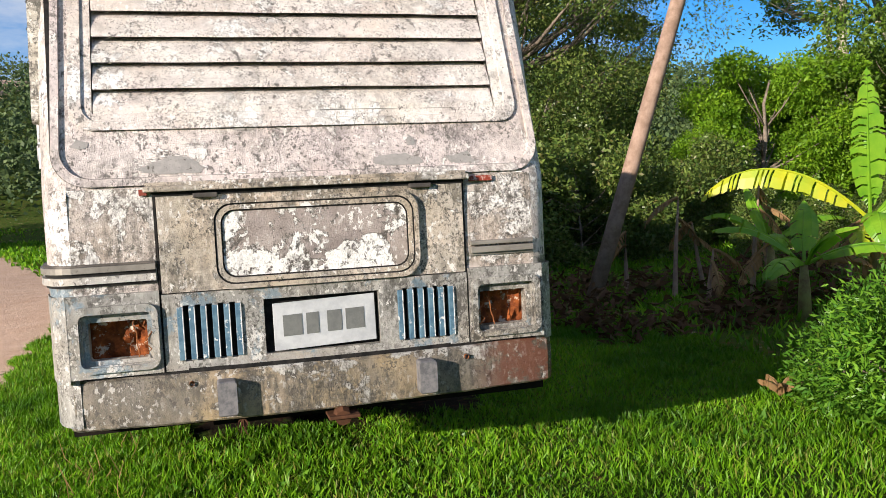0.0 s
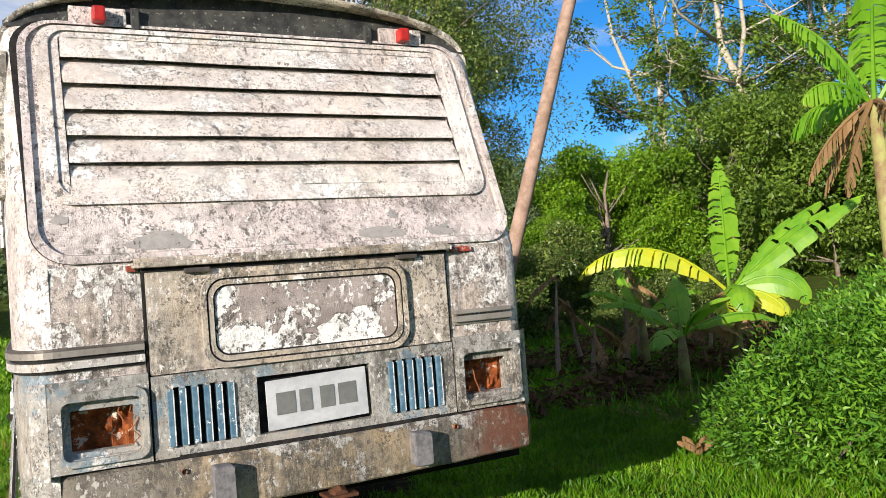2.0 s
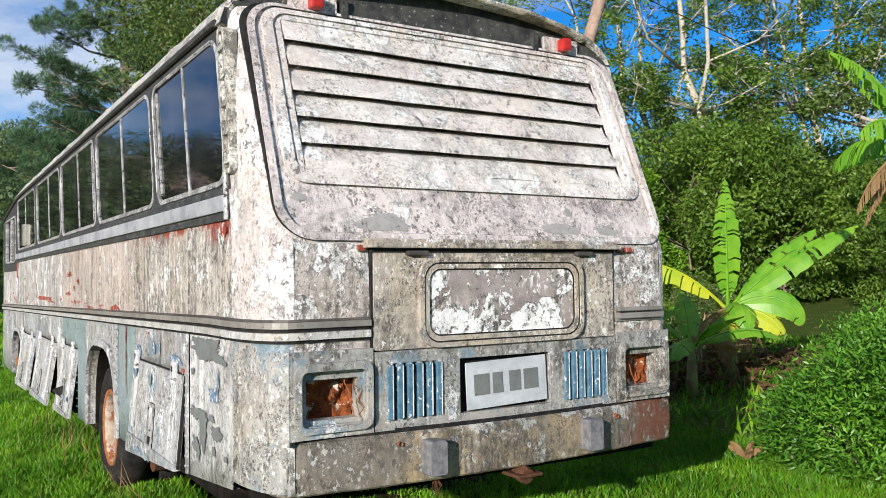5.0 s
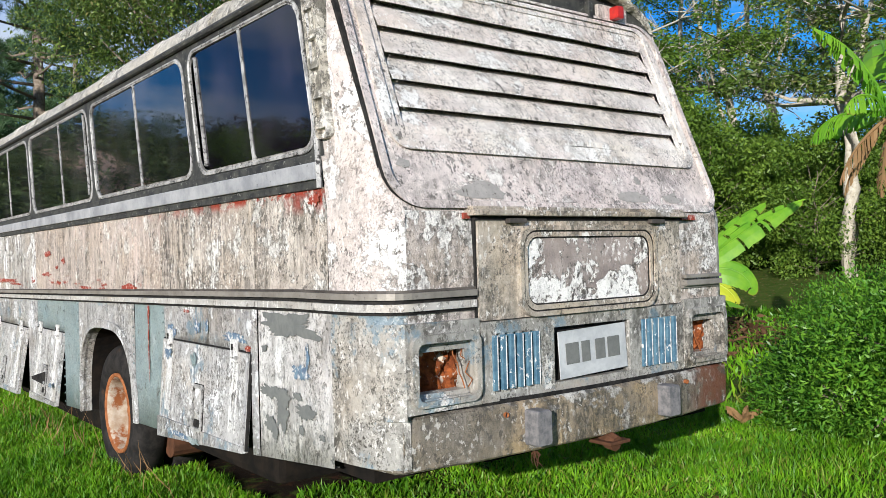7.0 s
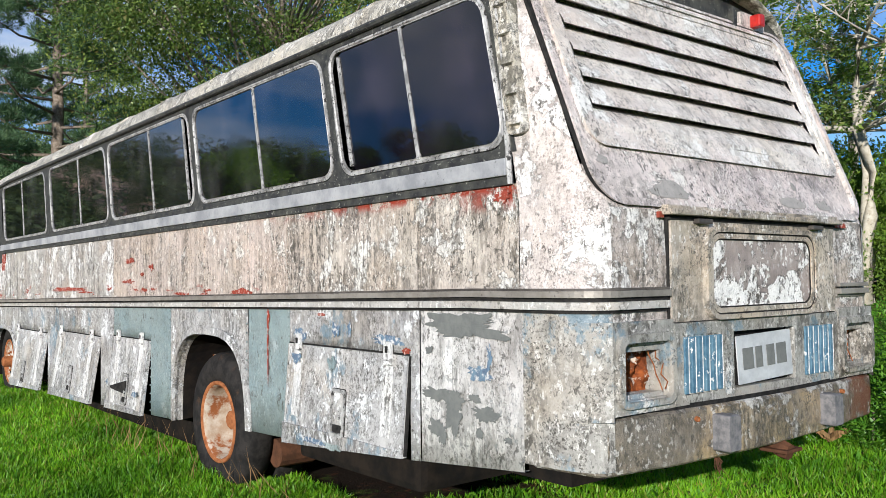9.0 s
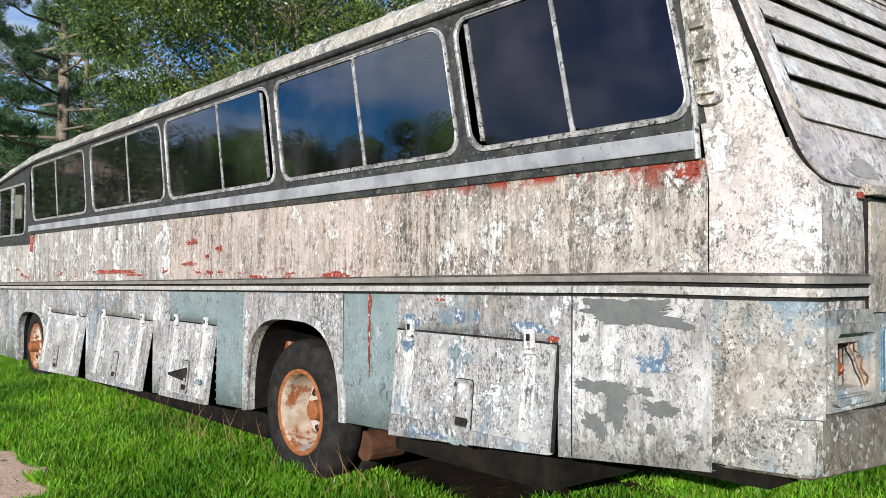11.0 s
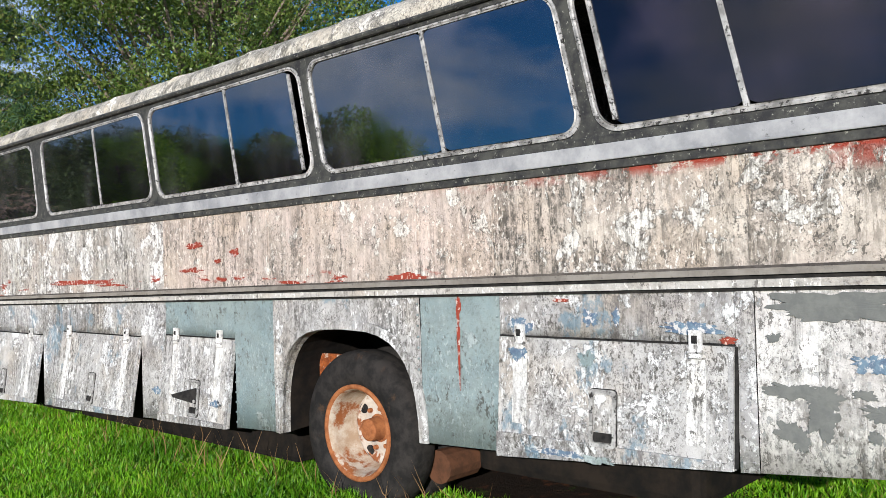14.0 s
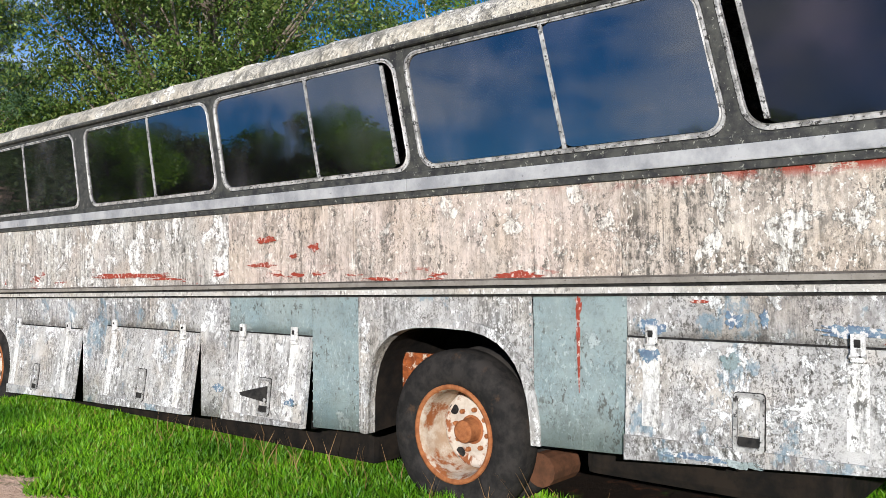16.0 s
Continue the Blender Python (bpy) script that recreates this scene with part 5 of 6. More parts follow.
def cards(name, P, D, L, W, material, parent=None, bend=0.15):
    """Pointed leaves as one mesh: places, directions, lengths and widths by row."""
    n = len(P)
    rs = np.random.RandomState(n % 9973)
    D = D / np.linalg.norm(D, axis=1)[:, None]
    s = np.cross(D, rs.normal(size=(n, 3)))
    s /= np.linalg.norm(s, axis=1)[:, None] + 1e-9
    up = np.cross(s, D)
    mid = P + D * (L * 0.45)[:, None] + up * (L * bend)[:, None]
    tip = P + D * L[:, None]
    V_ = np.stack([P, mid + s * (W / 2)[:, None], tip, mid - s * (W / 2)[:, None]], 1).reshape(-1, 3)
    me = bpy.data.meshes.new(name)
    me.vertices.add(4 * n)
    me.vertices.foreach_set("co", V_.astype(np.float32).ravel())
    me.loops.add(4 * n)
    me.loops.foreach_set("vertex_index", np.arange(4 * n, dtype=np.int32))
    me.polygons.add(n)
    me.polygons.foreach_set("loop_start", np.arange(0, 4 * n, 4, dtype=np.int32))
    me.update(calc_edges=True)
    me.materials.append(material)
    ob = new(name, me)
    if parent is not None:
        ob.parent = parent
    return ob


def clump_points(rs, centres, radii, n):
    """Points in shells of many uneven clumps."""
    c = rs.randint(len(centres), size=n)
    v = rs.normal(size=(n, 3))
    v /= np.linalg.norm(v, axis=1)[:, None]
    r = radii[c] * (0.45 + 0.6 * rs.rand(n) ** 0.6)
    P = centres[c] + v * r[:, None] * np.array([1, 1, 0.75])
    return P, v


def tree(name, at, h, crown_r, crown_z0, leaves, leaf, mat_leaf, mat_bark, label, seed, clumps=26, trunk_r=0.2, lean=(0, 0), group=""):
    """Tapered trunk, limbs that end in clumps, and a crown of single leaves."""
    rs = np.random.RandomState(seed)
    t = thing(name, at, label, "tree", group)
    bm = bmesh.new()
    pts, rad = [], []
    for i in range(8):
        f = i / 7
        pts.append((lean[0] * f + 0.25 * rs.randn() * f * h / 10, lean[1] * f + 0.25 * rs.randn() * f * h / 10, -0.3 + f * (h * 0.85 + 0.3)))
        rad.append(trunk_r * (1 - 0.8 * f))
    tube(bm, pts, rad, 8)
    cs, rr = [], []
    for k in range(clumps):
        f = rs.rand()
        z = crown_z0 + (h - crown_z0) * f
        a = rs.rand() * 6.283
        w = crown_r * math.sin(math.pi * min(0.97, 0.12 + 0.80 * f)) ** 0.7 * (0.35 + 0.65 * rs.rand() ** 0.6)
        c = np.array([lean[0] * f + w * math.cos(a), lean[1] * f + w * math.sin(a), z])
        cs.append(c)
        rr.append(crown_r * (0.20 + 0.20 * rs.rand()))
        i = min(6, max(1, int(7 * (z * 0.75) / (h * 0.85))))
        p0 = Vector(pts[i])
        m_ = p0.lerp(Vector(c), 0.5) + Vector((0, 0, -0.06 * h * rs.rand()))
        tube(bm, [p0, m_, Vector(c)], [rad[i] * 0.5, rad[i] * 0.28, 0.015], 5)
    tr = link("trunk", bm, mat_bark, None, "", True)
    tr.parent = t
    P, v = clump_points(rs, np.array(cs), np.array(rr), leaves)
    D = v * 0.6 + rs.normal(size=(leaves, 3)) * 0.8 + np.array([0, 0, -0.35])
    L = leaf * (0.6 + 0.8 * rs.rand(leaves))
    cards("crown", P, D, L, L * 0.48, mat_leaf, t)
    return t


# lawn
rs = np.random.RandomState(5)


def lawn(n, x0, x1, y0, y1, hmin, hmax, w):
    X, Y = rs.uniform(x0, x1, n), rs.uniform(y0, y1, n)
    keep = np.array([max(dirt_at(x, y), 1.1 * shaded_soil_at(x, y)) + 0.35 * noise.noise((x * 2.2, y * 2.2, 3)) < 0.42 + 0.1 * rs.rand() for x, y in zip(X, Y)])
    X, Y = X[keep], Y[keep]
    Z = np.array([height(x, y) for x, y in zip(X, Y)])
    H = np.array([0.78 + 0.35 * noise.noise((x * 1.1, y * 1.1, 8)) + 0.45 * noise.noise((x * 3.7, y * 3.7, 2)) for x, y in zip(X, Y)]) * rs.uniform(hmin, hmax, len(X))
    P = np.stack([X, Y, Z - 0.01], 1)
    D = rs.normal(size=(len(X), 3)) * np.array([0.55, 0.55, 0.1]) + np.array([0, 0, 1.0])
    return P, D, H, rs.uniform(0.7, 1.3, len(X)) * w


sets = [lawn(56000, -2.7, -0.8, 5.5, 13.0, 0.06, 0.14, 0.015), lawn(60000, -2.9, -0.75, 0.9, 6.5, 0.05, 0.125, 0.013), lawn(130000, -4.6, 4.6, 0.2, 5.5, 0.05, 0.13, 0.011), lawn(30000, -4.6, 4.6, -2.4, 0.2, 0.07, 0.16, 0.012), lawn(36000, -3.4, 1.0, 5.5, 13.5, 0.06, 0.13, 0.016),
        lawn(26000, 1.3, 9.5, 5.5, 14.0, 0.08, 0.2, 0.028), lawn(14000, -4.4, 0.5, 13.5, 28, 0.1, 0.2, 0.04), lawn(16000, -16, 3, 18, 46, 0.15, 0.35, 0.09), lawn(16000, 4.6, 16, -4, 14.0, 0.12, 0.3, 0.035),
        lawn(42000, -10, 11, -11, -2.4, 0.08, 0.18, 0.026), lawn(9000, -9, -4.6, -2.4, 4, 0.07, 0.16, 0.02)]
gr = cards("grass", *[np.concatenate([s_[i] for s_ in sets]) for i in range(4)], M["grass"])
tagged(gr, "thick bright green lawn grass", "grass", kind="stuff")
P_, D_, H_, W_ = lawn(5000, -3.2, 4.4, 0.6, 6.5, 0.10, 0.20, 0.03)
wd = cards("lawn_weeds", P_, D_ * np.array([2.2, 2.2, 0.8]), H_ * 0.7, W_ * 1.3, M["leafbush"])
tagged(wd, "broad-leaved weeds in the lawn", "weeds", kind="stuff")

n = 110
X, Y = rs.uniform(-1.45, -1.0, n), rs.uniform(0.9, 7.0, n)
P_ = np.stack([X, Y, np.array([height(x, y) for x, y in zip(X, Y)])], 1)
ds = cards("dry_stems", P_, rs.normal(size=(n, 3)) * np.array([0.35, 0.35, 0.1]) + np.array([0, 0, 1.0]), rs.uniform(0.16, 0.36, n), np.full(n, 0.006), M["dryleaf"])
tagged(ds, "thin dry grass stems along the coach", "grass", kind="stuff")

# ---------------------------------------------------------------- bush beside the coach
def bush(name, centres, radii, n, leaf, mt, label, seed, seeds=40):
    rs = np.random.RandomState(seed)
    t = thing(name, (centres[0][0], centres[0][1], height(centres[0][0], centres[0][1])), label, "bush")
    o = np.array(t.location)
    bm = bmesh.new()
    for k in range(seeds):
        c = centres[rs.randint(len(centres))]
        a = rs.rand() * 6.283
        p0 = Vector((c[0] + 0.3 * math.cos(a), c[1] + 0.3 * math.sin(a), height(c[0], c[1]) - 0.05)) - t.location
        p1 = Vector((c[0] + 0.7 * rs.randn() * 0.7, c[1] + 0.7 * rs.randn() * 0.7, c[2] + 0.3 * rs.rand())) - t.location
        tube(bm, [p0, p0.lerp(p1, 0.5) + Vector((0.05, 0, 0.1)), p1], [0.014, 0.010, 0.004], 4)
    st = link("stem", bm, M["bark"])
    st.parent = t
    C, Rr = np.array(centres), np.array(radii)
    w = (Rr ** 2) / (Rr ** 2).sum()
    c = rs.choice(len(C), size=n, p=w)
    v = rs.normal(size=(n, 3))
    v /= np.linalg.norm(v, axis=1)[:, None]
    lump = np.array([1 + 0.28 * noise.noise((v_[0] * 2.4 + k, v_[1] * 2.4, v_[2] * 2.4)) for v_, k in zip(v, c)])
    P = C[c] + v * (Rr[c] * lump * (0.72 + 0.34 * rs.rand(n)))[:, None] * np.array([1, 1, 0.85])
    ok = P[:, 2] > -0.42
    P, v = P[ok], v[ok]
    D = v * 0.7 + rs.normal(size=P.shape) * 0.65 + np.array([0, 0, 0.05])
    L = leaf * (0.6 + 0.8 * rs.rand(len(P)))
    cards("foliage", P - o, D, L, L * 0.30, mt, t, 0.12)
    return t


bush("leafy_bush", [(4.3, 0.5, 0.10), (4.4, -0.5, 0.28), (4.15, 1.15, -0.08), (4.9, 0.2, 0.35), (5.2, -0.4, 0.35), (5.6, 1.2, 0.25), (4.3, -0.7, 0.05), (6.4, 0.3, 0.5), (6.7, 1.9, 0.2), (4.7, 1.35, -0.05), (5.9, -1.3, 0.5), (7.3, 1.0, 0.55)],
     [0.85, 0.95, 0.55, 0.9, 1.0, 0.8, 0.75, 1.0, 0.85, 0.6, 1.0, 0.9], 115000, 0.058, M["leafbush"], "dense fine-leaved green bush at the lawn edge", 3)
rs = np.random.RandomState(8)
n = 420
P = np.array([5.0, 0.1, 0.55]) + rs.normal(size=(n, 3)) * np.array([0.42, 0.45, 0.22])
wv = cards("broad_leaves", P, rs.normal(size=(n, 3)) + np.array([-0.4, -0.5, 0.2]), rs.uniform(0.07, 0.15, n), rs.uniform(0.05, 0.10, n), M["leaflit"])
tagged(wv, "pale broad leaves of a creeper in the bush", "creeper", kind="stuff")


# ---------------------------------------------------------------- banana plants
def banana_leaf(parent, base, az, el, length, width, droop, mt, seed, torn=0.5, fold=0.25, roll=0.0):
    """One leaf: an arched midrib and a blade torn into strips."""
    random.seed(seed)
    n = 40 if torn > 0.8 else 22
    az, el = radians(az), radians(el)
    p = Vector(base)
    pts, dirs = [], []
    for i in range(n + 1):
        f = i / n
        e = el - radians(droop) * f ** 1.6
        d = Vector((math.sin(az) * math.cos(e), math.cos(az) * math.cos(e), math.sin(e)))
        pts.append(p.copy())
        dirs.append(d)
        p = p + d * (length / n)
    bm = bmesh.new()
    ribs = pts[::3]
    tube(bm, ribs, [0.026 * (1 - 0.9 * i / len(ribs)) for i in range(len(ribs))], 5)
    lay = bm.verts.layers.float.new("tip")
    flat_side = Vector((math.cos(az), -math.sin(az), 0))
    for sg in (-1, 1):
        shift = 0.0
        i = max(3, n // 8)
        while i < n:
            run = random.choice((1, 1, 2, 3)) if random.random() < torn else 4
            j = min(n, i + run)
            drop = fold + random.uniform(0, 0.5) * torn
            gap = 0.25 if random.random() < torn else 0.02
            row = []
            for k in range(i, j + 1):
                f = k / n
                w = width * 0.5 * math.sin(math.pi * min(1.0, (f - 0.10) / 0.9) ** 0.75) ** 0.6 if f > 0.1 else 0.01
                w *= 1 + 0.06 * random.uniform(-1, 1)
                side = Matrix.Rotation(radians(roll), 3, dirs[k]) @ flat_side
                o = side * sg * math.cos(drop) - Vector((0, 0, 1)) * math.sin(drop) + dirs[k] * 0.35
                kk = pts[k]
                if gap > 0.1 and k == j:
                    kk = pts[k - 1].lerp(pts[k], 0.55)
                a = bm.verts.new(kk)
                b = bm.verts.new(kk + o * w * 0.55 + Vector((0, 0, 0.02)))
                c = bm.verts.new(kk + o * w - Vector((0, 0, 0.05 * w / width)))
                a[lay], b[lay], c[lay] = f * 0.6, 0.5 * f + 0.2, 0.75 + 0.25 * f
                row.append((a, b, c))
            for r0, r1 in zip(row, row[1:]):
                bm.faces.new((r0[0], r1[0], r1[1], r0[1]))
                bm.faces.new((r0[1], r1[1], r1[2], r0[2]))
            i = j
    me = bpy.data.meshes.new("leaf")
    bm.to_mesh(me)
    bm.free()
    me.materials.append(mt)
    ob = new("leaf", me)
    ob.parent = parent
    return ob


def banana(name, at, stem_h, leaves, label, stem_r=0.09, lean=(0, 0)):
    t = thing(name, at, label, "banana plant")
    bm = bmesh.new()
    tube(bm, [(0, 0, -0.1), (lean[0] * 0.4, lean[1] * 0.4, stem_h * 0.5), (lean[0], lean[1], stem_h)], [stem_r * 1.25, stem_r, stem_r * 0.55], 10)
    st = link("stem", bm, M["bananastem"], None, "sheathed stem with dry husks", True)
    st.parent = t
    for k, (az, el, ln, w, dr, mt, torn, *more) in enumerate(leaves):
        a = radians(az)
        fold, roll = more if more else (0.25, 0.0)
        banana_leaf(t, (lean[0] + 0.04 * math.sin(a), lean[1] + 0.04 * math.cos(a), stem_h - 0.03), az, el, ln, w, dr, M[mt], k * 7 + int(stem_h * 100), torn, fold, roll)
    return t


G, Y_, B_ = "banana", "bananayellow", "dryleaf"
banana("banana_plant", (8.0, 5.25, -0.30), 1.10, [(-52, 46, 2.5, 0.52, 105, Y_, 0.97, 0.9, 0.0), (232, 84, 1.95, 0.46, -6, G, 0.85, 0.15, 25.0), (40, 86, 1.3, 0.24, 5, G, 0.1, 0.5, 0.0), (128, 42, 2.25, 0.40, 26, G, 0.7, 0.2, 50.0), (116, 52, 1.9, 0.34, 35, G, 0.6, 0.3, 40.0),
       (140, 30, 1.25, 0.42, 130, G, 0.2, 0.1, 70.0), (215, 20, 1.1, 0.40, 110, G, 0.3), (-130, -5, 1.0, 0.36, 70, Y_, 0.6), (150, 0, 0.9, 0.36, 80, Y_, 0.4, 0.2, 50.0), (-80, -20, 1.0, 0.3, 60, B_, 0.8), (70, 0, 0.9, 0.3, 80, B_, 0.8), (140, -40, 0.8, 0.3, 40, B_, 0.8), (200, -40, 0.8, 0.3, 40, B_, 0.8), (-120, -50, 0.9, 0.3, 30, B_, 0.9)],
       "sunlit banana plant with torn yellow-green leaves", 0.10, (-0.05, -0.02))
banana("banana_plant", (6.3, 4.5, -0.35), 0.7, [(-60, 50, 1.2, 0.34, 80, G, 0.4), (40, 60, 1.1, 0.34, 50, G, 0.4), (130, 30, 1.2, 0.4, 70, G, 0.4), (-120, 20, 1.1, 0.36, 70, G, 0.4), (180, 50, 1.0, 0.3, 60, G, 0.4), (90, 15, 1.0, 0.3, 60, B_, 0.8)],
       "small shaded banana plant with dark leaves", 0.07)
banana("banana_plant", (7.2, 6.3, -0.35), 0.8, [(-70, 55, 1.1, 0.3, 90, G, 0.6), (100, 40, 1.2, 0.36, 70, G, 0.5), (-150, 30, 1.0, 0.34, 90, G, 0.6), (0, 70, 1.0, 0.3, 40, G, 0.4), (-100, -30, 0.8, 0.3, 40, B_, 0.9)],
       "shaded banana plant beside the tall one", 0.07)
banana("banana_plant", (5.50, 0.90, -0.3), 2.85, [(152, 58, 1.5, 0.44, 30, G, 0.98, 0.9, 0.0), (-50, 68, 1.2, 0.40, 50, G, 0.98, 0.7, 0.0), (-80, 35, 0.8, 0.36, 95, G, 0.98, 0.8, 0.0), (225, 75, 1.4, 0.4, 30, G, 0.95, 0.3, 0.0), (-5, 20, 0.9, 0.4, 90, G, 0.98, 0.9, 0.0), (60, 60, 1.7, 0.5, 60, G, 0.6),
       (130, 50, 1.6, 0.5, 60, G, 0.6, 0.4, 30.0), (-60, -35, 0.9, 0.24, 40, B_, 0.95, 0.9, 0.0), (-100, -45, 1.0, 0.24, 30, B_, 0.95, 0.9, 0.0), (-140, -10, 0.8, 0.2, 70, B_, 0.95, 0.9, 0.0), (200, -50, 1.0, 0.22, 30, B_, 0.95, 0.9, 0.0), (-20, -50, 0.9, 0.22, 30, B_, 0.95, 0.9, 0.0)],
       "tall banana plant with combed leaves and hanging dry ones", 0.09, (-0.1, 0.05))

# dry stalks in the shade by the pole
for k, (x, y, h, lx) in enumerate(((6.0, 6.9, 1.5, 0.1), (6.7, 7.2, 1.1, -0.2), (7.1, 6.6, 1.6, 0.15), (5.9, 5.9, 0.8, 0.1), (7.7, 7.0, 1.3, -0.1), (8.6, 6.4, 1.0, 0.2), (5.6, 7.6, 1.0, 0.0))):
    t = thing("dry_stalk", (x, y, -0.37), "dry brown banana stalk with a withered leaf", "dead plant", "dry stalks")
    bm = bmesh.new()
    tube(bm, [(0, 0, 0), (lx * 0.5, 0.02, h * 0.5), (lx, 0, h)], [0.045, 0.03, 0.012], 7)
    st = link("stalk", bm, M["pole"])
    st.parent = t
    banana_leaf(t, (lx, 0, h), -60 + 50 * k, -20, 0.7, 0.22, 60, M["dryleaf"], 90 + k, 0.9)
    banana_leaf(t, (lx * 0.8, 0, h * 0.8), 80 + 40 * k, -30, 0.6, 0.2, 50, M["dryleaf"], 120 + k, 0.9)

rs = np.random.RandomState(61)
n = 9000
X, Y = rs.uniform(3.6, 11.5, n), rs.uniform(4.2, 9.6, n)
keep = np.array([noise.noise((x * 0.7, y * 0.7, 6)) > -0.12 for x, y in zip(X, Y)])
X, Y = X[keep], Y[keep]
Z = np.array([height(x, y) for x, y in zip(X, Y)]) + 0.30 * rs.rand(len(X)) ** 3
lt = cards("leaf_litter", np.stack([X, Y, Z], 1), rs.normal(size=(len(X), 3)) * np.array([1, 1, 0.5]), rs.uniform(0.10, 0.30, len(X)), rs.uniform(0.03, 0.08, len(X)), M["litter"])
tagged(lt, "fallen brown leaves and stalks on reddish soil", "leaf litter", kind="stuff")

# withered clump at the bush's foot
t = thing("dead_tuft", (3.75, 1.65, -0.36), "withered pale leaf tuft at the bush's foot", "dead plant")
for k in range(5):
    banana_leaf(t, (0, 0, 0.03), 72 * k, 55, 0.22, 0.07, 70, M["dryleaf"], 150 + k, 0.8)

# leaning pole
t = thing("wooden_pole", (4.67, 6.92, -0.36), "leaning bare wooden utility pole", "pole")
bm = bmesh.new()
tube(bm, [(-0.09, 0.04, -0.3), (0.58, -0.24, 2.0), (1.33, -0.55, 4.6), (2.2, -0.91, 7.6)], [0.115, 0.11, 0.10, 0.088], 12)
pl = link("shaft", bm, M["pole"], None, "", True)
pl.parent = t

bm = bmesh.new()
pts = []
for i in range(15):
    f = i / 14
    pts.append((1.85 + 24 * f, -0.77 + 6 * f, 6.2 + 1.5 * f - 2.4 * f * (1 - f)))
tube(bm, pts, 0.008, 5)
cb = link("cable", bm, M["black"])
cb.parent = t

# ---------------------------------------------------------------- trees
def z_at(x, y):
    return height(x, y)


def planted(kind, x, y, **kw):
    return tree(kind, (x, y, z_at(x, y)), **kw)


planted("broadleaf_tree", 8.0, 20.0, h=14.0, crown_r=5.4, crown_z0=2.6, leaves=190000, leaf=0.095, mat_leaf=M["leafdark"], mat_bark=M["bark"], label="tall dense broadleaf tree behind the coach", seed=4, clumps=90, trunk_r=0.32)
planted("broadleaf_tree", 15.2, 30.2, h=17.0, crown_r=3.9, crown_z0=0.8, leaves=60000, leaf=0.17, mat_leaf=M["leafdark"], mat_bark=M["bark"], label="dark dense broadleaf tree beyond the pole", seed=6, clumps=46, trunk_r=0.22)


def afar(az, dist):
    """A place on the wooded slope, by compass angle and distance from the lawn."""
    return -1.3 + dist * math.sin(radians(az)), -3.6 + dist * math.cos(radians(az))


def forest_tree(at, h, fork, crown_r, leaves, leaf, mt, label, seed, bare=0.4):
    """A forked pale trunk, long limbs with bare twigs, and an open crown high up."""
    rs = np.random.RandomState(seed)
    t = thing("forest_tree", at, label, "tree", "forest trees")
    bm = bmesh.new()
    cs, rr = [], []
    for stem in range(2):
        a0 = rs.rand() * 6.283
        pts, rad = [(0.0, 0.0, -0.5)], [0.27]
        for i in range(1, 10):
            f = i / 9
            off = 0.0 if f < fork else (f - fork) * h * (0.16 + 0.1 * stem)
            pts.append((off * math.cos(a0) + 0.16 * rs.randn(), off * math.sin(a0) + 0.16 * rs.randn(), f * h * 0.92))
            rad.append(0.26 * (1 - 0.85 * f) * (1.0 if stem == 0 else 0.6))
        tube(bm, pts, rad, 8)
        for k in range(13):
            i = rs.randint(4, 9)
            p0 = Vector(pts[i])
            a = rs.rand() * 6.283
            ln = crown_r * (0.45 + 0.6 * rs.rand())
            e = p0 + Vector((ln * math.cos(a), ln * math.sin(a), ln * rs.uniform(0.05, 0.7)))
            m_ = p0.lerp(e, 0.5) + Vector((0.25 * rs.randn(), 0.25 * rs.randn(), -0.08 * ln))
            tube(bm, [p0, m_, e], [rad[i] * 0.6, rad[i] * 0.4, 0.02], 5)
            for j in range(7):
                q0 = m_.lerp(e, rs.rand())
                d = Vector((rs.randn(), rs.randn(), 0.5 + 0.6 * rs.randn())).normalized() * ln * (0.22 + 0.2 * rs.rand())
                tube(bm, [q0, q0 + d * 0.5 + Vector((0.06 * rs.randn(), 0.06 * rs.randn(), 0.1)), q0 + d], [0.026, 0.016, 0.006], 4)
                if rs.rand() > bare:
                    cs.append(np.array(q0 + d))
                    rr.append(0.35 + 0.5 * rs.rand())
    tr = link("trunk", bm, M["palebark"], None, "", True)
    tr.parent = t
    P, v = clump_points(rs, np.array(cs), np.array(rr), leaves)
    L = leaf * (0.6 + 0.8 * rs.rand(leaves))
    cards("crown", P, v * 0.4 + rs.normal(size=(leaves, 3)) * np.array([1, 1, 0.4]) + np.array([0, 0, -0.3]), L, L * 0.42, mt, t)
    return t


x, y = afar(42.6, 36)
big = forest_tree((x, y, z_at(x, y)), 17.0, 0.32, 3.6, 10500, 0.17, M["leafmid"], "tall pale-trunked forest tree with bare twigs", 12, 0.55)
for az, d, rz, sc in ((45.2, 40, 130, 0.95), (48.5, 35, 75, 1.05), (51.5, 44, 200, 1.1), (55.0, 37, 15, 1.0), (58.0, 45, 100, 1.15), (62.0, 39, 300, 0.95), (66.0, 34, 240, 1.0), (70.0, 42, 60, 1.1), (75.0, 36, 160, 1.0), (81.0, 40, 330, 1.0)):
    x, y = afar(az, d)
    c = copy_thing(big, pose(x, y, z_at(x, y), 0, 0, rz))
    c.scale = (sc, sc, sc)
x, y = afar(61.0, 27)
forest_tree((x, y, z_at(x, y)), 13.0, 0.45, 3.4, 11000, 0.16, M["leafdark"], "leaning pale-barked tree with a long bare limb", 19, 0.6)
x, y = afar(46.5, 30)
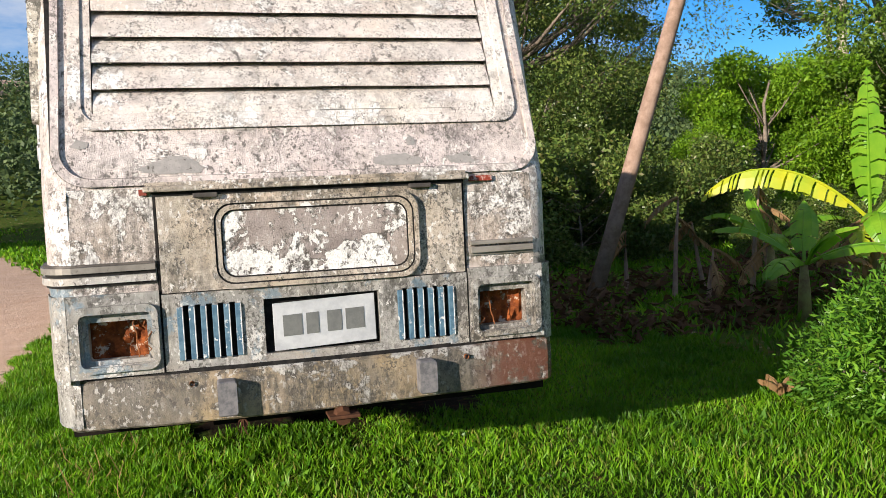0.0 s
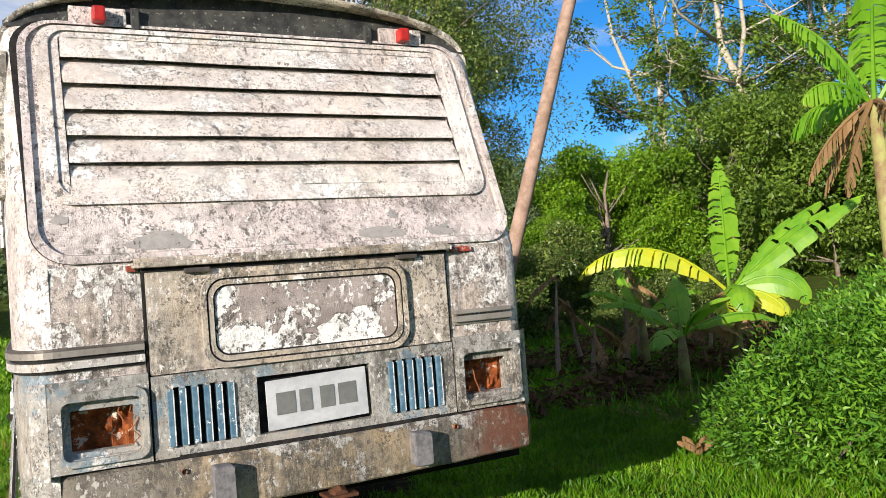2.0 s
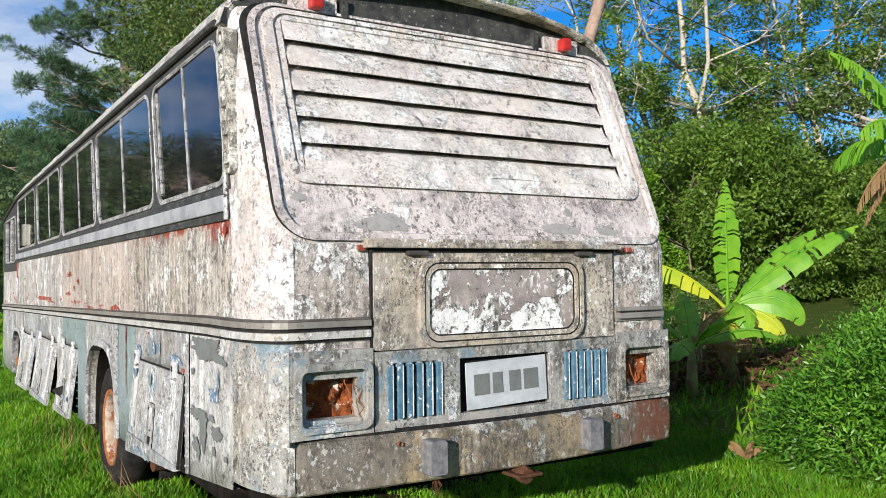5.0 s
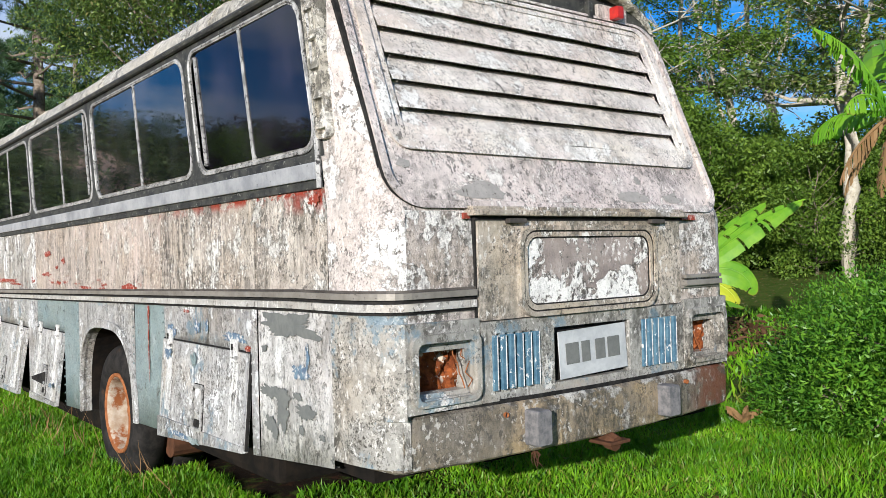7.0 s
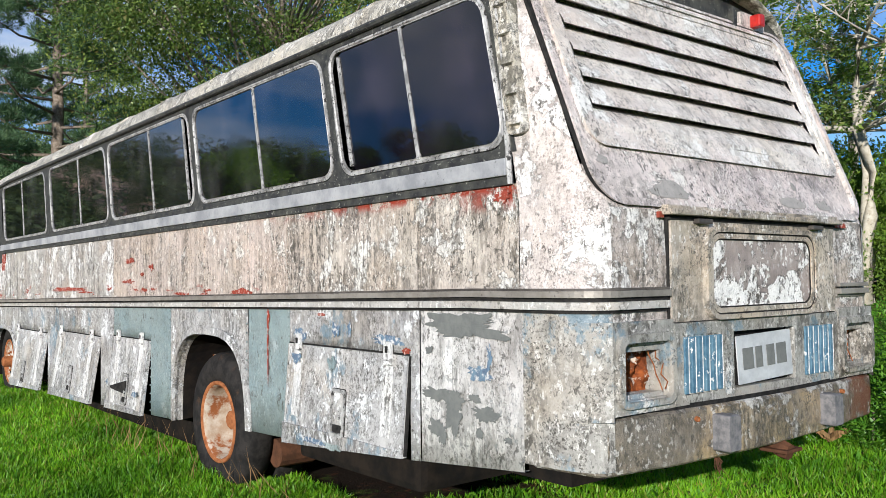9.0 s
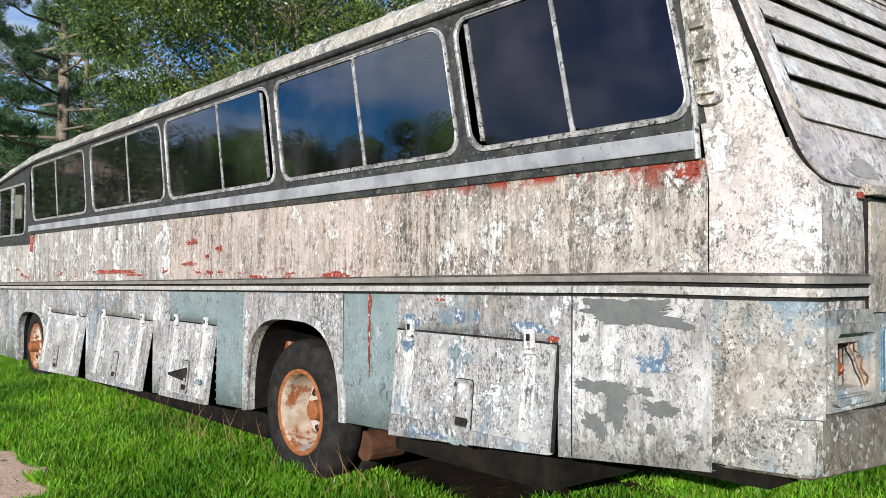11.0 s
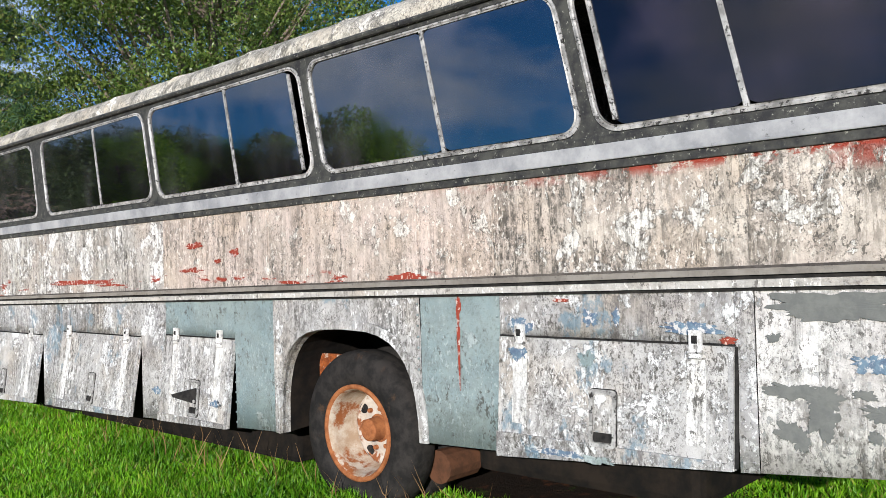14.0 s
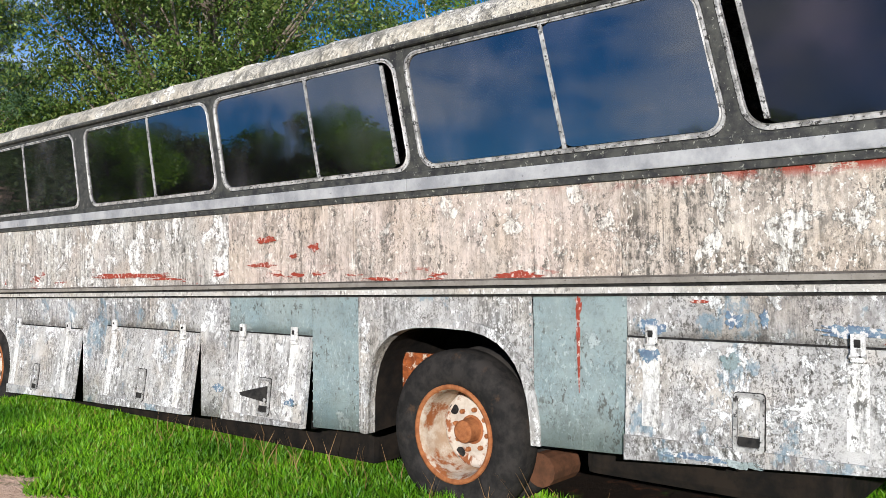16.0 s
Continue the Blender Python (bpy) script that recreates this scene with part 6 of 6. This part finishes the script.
mid = planted("understory_tree", x, y, h=6.2, crown_r=3.3, crown_z0=0.2, leaves=26000, leaf=0.15, mat_leaf=M["leafmid"], mat_bark=M["bark"], label="dark bushy understory tree", seed=21, clumps=34, trunk_r=0.09, group="understory trees")
for az, d, rz, sc in ((43.0, 40, 40, 0.9), (49.5, 33, 100, 1.0), (52.5, 30, 160, 0.95), (55.5, 33, 220, 0.8), (59.0, 28, 280, 0.7), (62.5, 32, 75, 0.8), (66.5, 28, 200, 0.75), (71.0, 31, 10, 1.0), (76.0, 28, 120, 1.0), (82.0, 30, 60, 1.0), (74.0, 42, 30, 1.1), (49.0, 44, 230, 0.8)):
    x, y = afar(az, d)
    c = copy_thing(mid, pose(x, y, z_at(x, y), 0, 0, rz))
    c.scale = (sc, sc, sc)
shrub = planted("shade_shrub", 7.2, 12.6, h=2.6, crown_r=1.9, crown_z0=0.1, leaves=16000, leaf=0.10, mat_leaf=M["leafdark"], mat_bark=M["bark"], label="dark shrub in the shade behind the pole", seed=51, clumps=26, trunk_r=0.05, group="shade shrubs")
for x, y, rz, sc in ((9.6, 13.6, 70, 0.9), (4.9, 12.8, 140, 1.1), (11.6, 15.4, 210, 1.0), (13.2, 17.8, 300, 1.0), (10.4, 10.2, 30, 0.55), (9.0, 17.2, 120, 1.3), (5.8, 15.8, 250, 1.2), (3.6, 10.6, 330, 0.8), (11.9, 8.6, 80, 0.5), (13.6, 11.6, 190, 0.6)):
    c = copy_thing(shrub, pose(x, y, z_at(x, y), 0, 0, rz))
    c.scale = (sc, sc, sc)
x, y = afar(38.6, 27)
lit = planted("rounded_tree", x, y, h=5.3, crown_r=2.3, crown_z0=0.2, leaves=36000, leaf=0.115, mat_leaf=M["leaflit"], mat_bark=M["bark"], label="bright sunlit bushy tree on the slope", seed=31, clumps=44, trunk_r=0.16, group="sunlit trees")
for az, d, rz, sc in ((42.6, 29, 60, 0.95), (35.3, 26, 130, 0.6), (46.5, 48, 200, 1.5), (50.0, 54, 250, 1.7), (72.0, 54, 310, 1.3)):
    x, y = afar(az, d)
    c = copy_thing(lit, pose(x, y, z_at(x, y), 0, 0, rz))
    c.scale = (sc, sc, sc)


# pine
def pine(at, h, seed, label):
    """A straight trunk, wide upswept limbs, needles in tufts at their ends."""
    rs = np.random.RandomState(seed)
    t = thing("pine_tree", at, label, "tree", "pines")
    bm = bmesh.new()
    tube(bm, [(0, 0, -0.3), (0.1, 0, h * 0.5), (0, 0.1, h)], [0.26, 0.17, 0.03], 8)
    cs, rr = [], []
    for k in range(46):
        z = h * (0.30 + 0.70 * k / 46)
        a = k * 2.4 + rs.rand()
        ln = (0.27 * h) * (1 - 0.75 * ((z / h - 0.30) / 0.70) ** 1.3) * (0.65 + 0.5 * rs.rand())
        e = Vector((ln * math.cos(a), ln * math.sin(a), z + 0.25 * ln))
        m_ = Vector((0.5 * ln * math.cos(a), 0.5 * ln * math.sin(a), z + 0.03 * ln))
        tube(bm, [(0, 0, z), m_, e], [0.055, 0.035, 0.01], 5)
        for j in range(10):
            q0 = m_.lerp(e, 0.15 + 0.85 * rs.rand())
            q1 = q0 + Vector((rs.randn(), rs.randn(), 0.35 * abs(rs.randn()))) * 0.38
            tube(bm, [q0, q0.lerp(q1, 0.5), q1], [0.018, 0.012, 0.005], 4)
            cs.append(np.array(q1))
            rr.append(0.17 + 0.16 * rs.rand())
    tr = link("trunk", bm, M["bark"], None, "", True)
    tr.parent = t
    P, v = clump_points(rs, np.array(cs), np.array(rr) * 0.8, 120000)
    L = 0.17 * (0.6 + 0.8 * rs.rand(len(P)))
    cards("needles", P, v + rs.normal(size=P.shape) * 0.4 + np.array([0, 0, 0.45]), L, np.full(len(P), 0.02), M["needles"], t, 0.03)
    return t


p0 = pine((3.1, 25.4, z_at(3.1, 25.4)), 14.0, 3, "tall pine with needle tufts on open limbs")
copy_thing(p0, pose(7.4, 37.0, z_at(7.4, 37), 0, 0, 140))
copy_thing(p0, pose(4.4, 44.0, z_at(4.4, 44), 0, 0, 250)).scale = (0.8, 0.8, 0.8)

# trees across the track, behind the camera's way
for k, (az, d, sc, rz) in enumerate(((-47, 39, 1.25, 30), (-43, 36, 1.0, 100), (-39, 38, 1.7, 160), (-36, 36, 1.1, 220), (-32, 37, 1.5, 70), (-28, 38, 1.2, 10), (-24, 36, 1.4, 140), (-66, 40, 1.2, 300), (-72, 42, 1.7, 20), (-79, 40, 1.3, 80))):
    x, y = -1.3 + d * math.sin(radians(az)), 2.0 + d * math.cos(radians(az))
    c = copy_thing(mid if k % 2 else lit, pose(x, y, z_at(x, y), 0, 0, rz))
    c.scale = (sc, sc, sc)

# banana leaves by the coach's front
banana("banana_plant", (-3.6, 24.0, -0.36), 1.2, [(0, 60, 1.8, 0.5, 70, G, 0.5), (70, 50, 1.7, 0.5, 70, G, 0.5), (140, 55, 1.7, 0.5, 80, G, 0.5), (210, 50, 1.6, 0.5, 80, G, 0.5), (290, 55, 1.7, 0.5, 80, G, 0.5), (30, 0, 1.2, 0.4, 70, B_, 0.8)],
       "banana plant at the far end of the lawn", 0.1)

# wooded hills far off
rs = np.random.RandomState(77)
n = 210000
cc = []
for k in range(2200):
    a = rs.uniform(-0.55, 1.6)
    d = rs.uniform(50, 150)
    x, y = 2 + d * math.sin(a), d * math.cos(a)
    cc.append((x, y, height(x, y) + rs.uniform(0.3, 2.2)))
P, v = clump_points(rs, np.array(cc), rs.uniform(1.0, 2.8, 2200), n)
L = rs.uniform(0.22, 0.5, n)
fw = cards("hill_woods", P, v + rs.normal(size=(n, 3)) * 0.6, L, L * 0.7, M["fardark"])
tagged(fw, "dense dark woods covering the far hillside", "woods", kind="stuff")
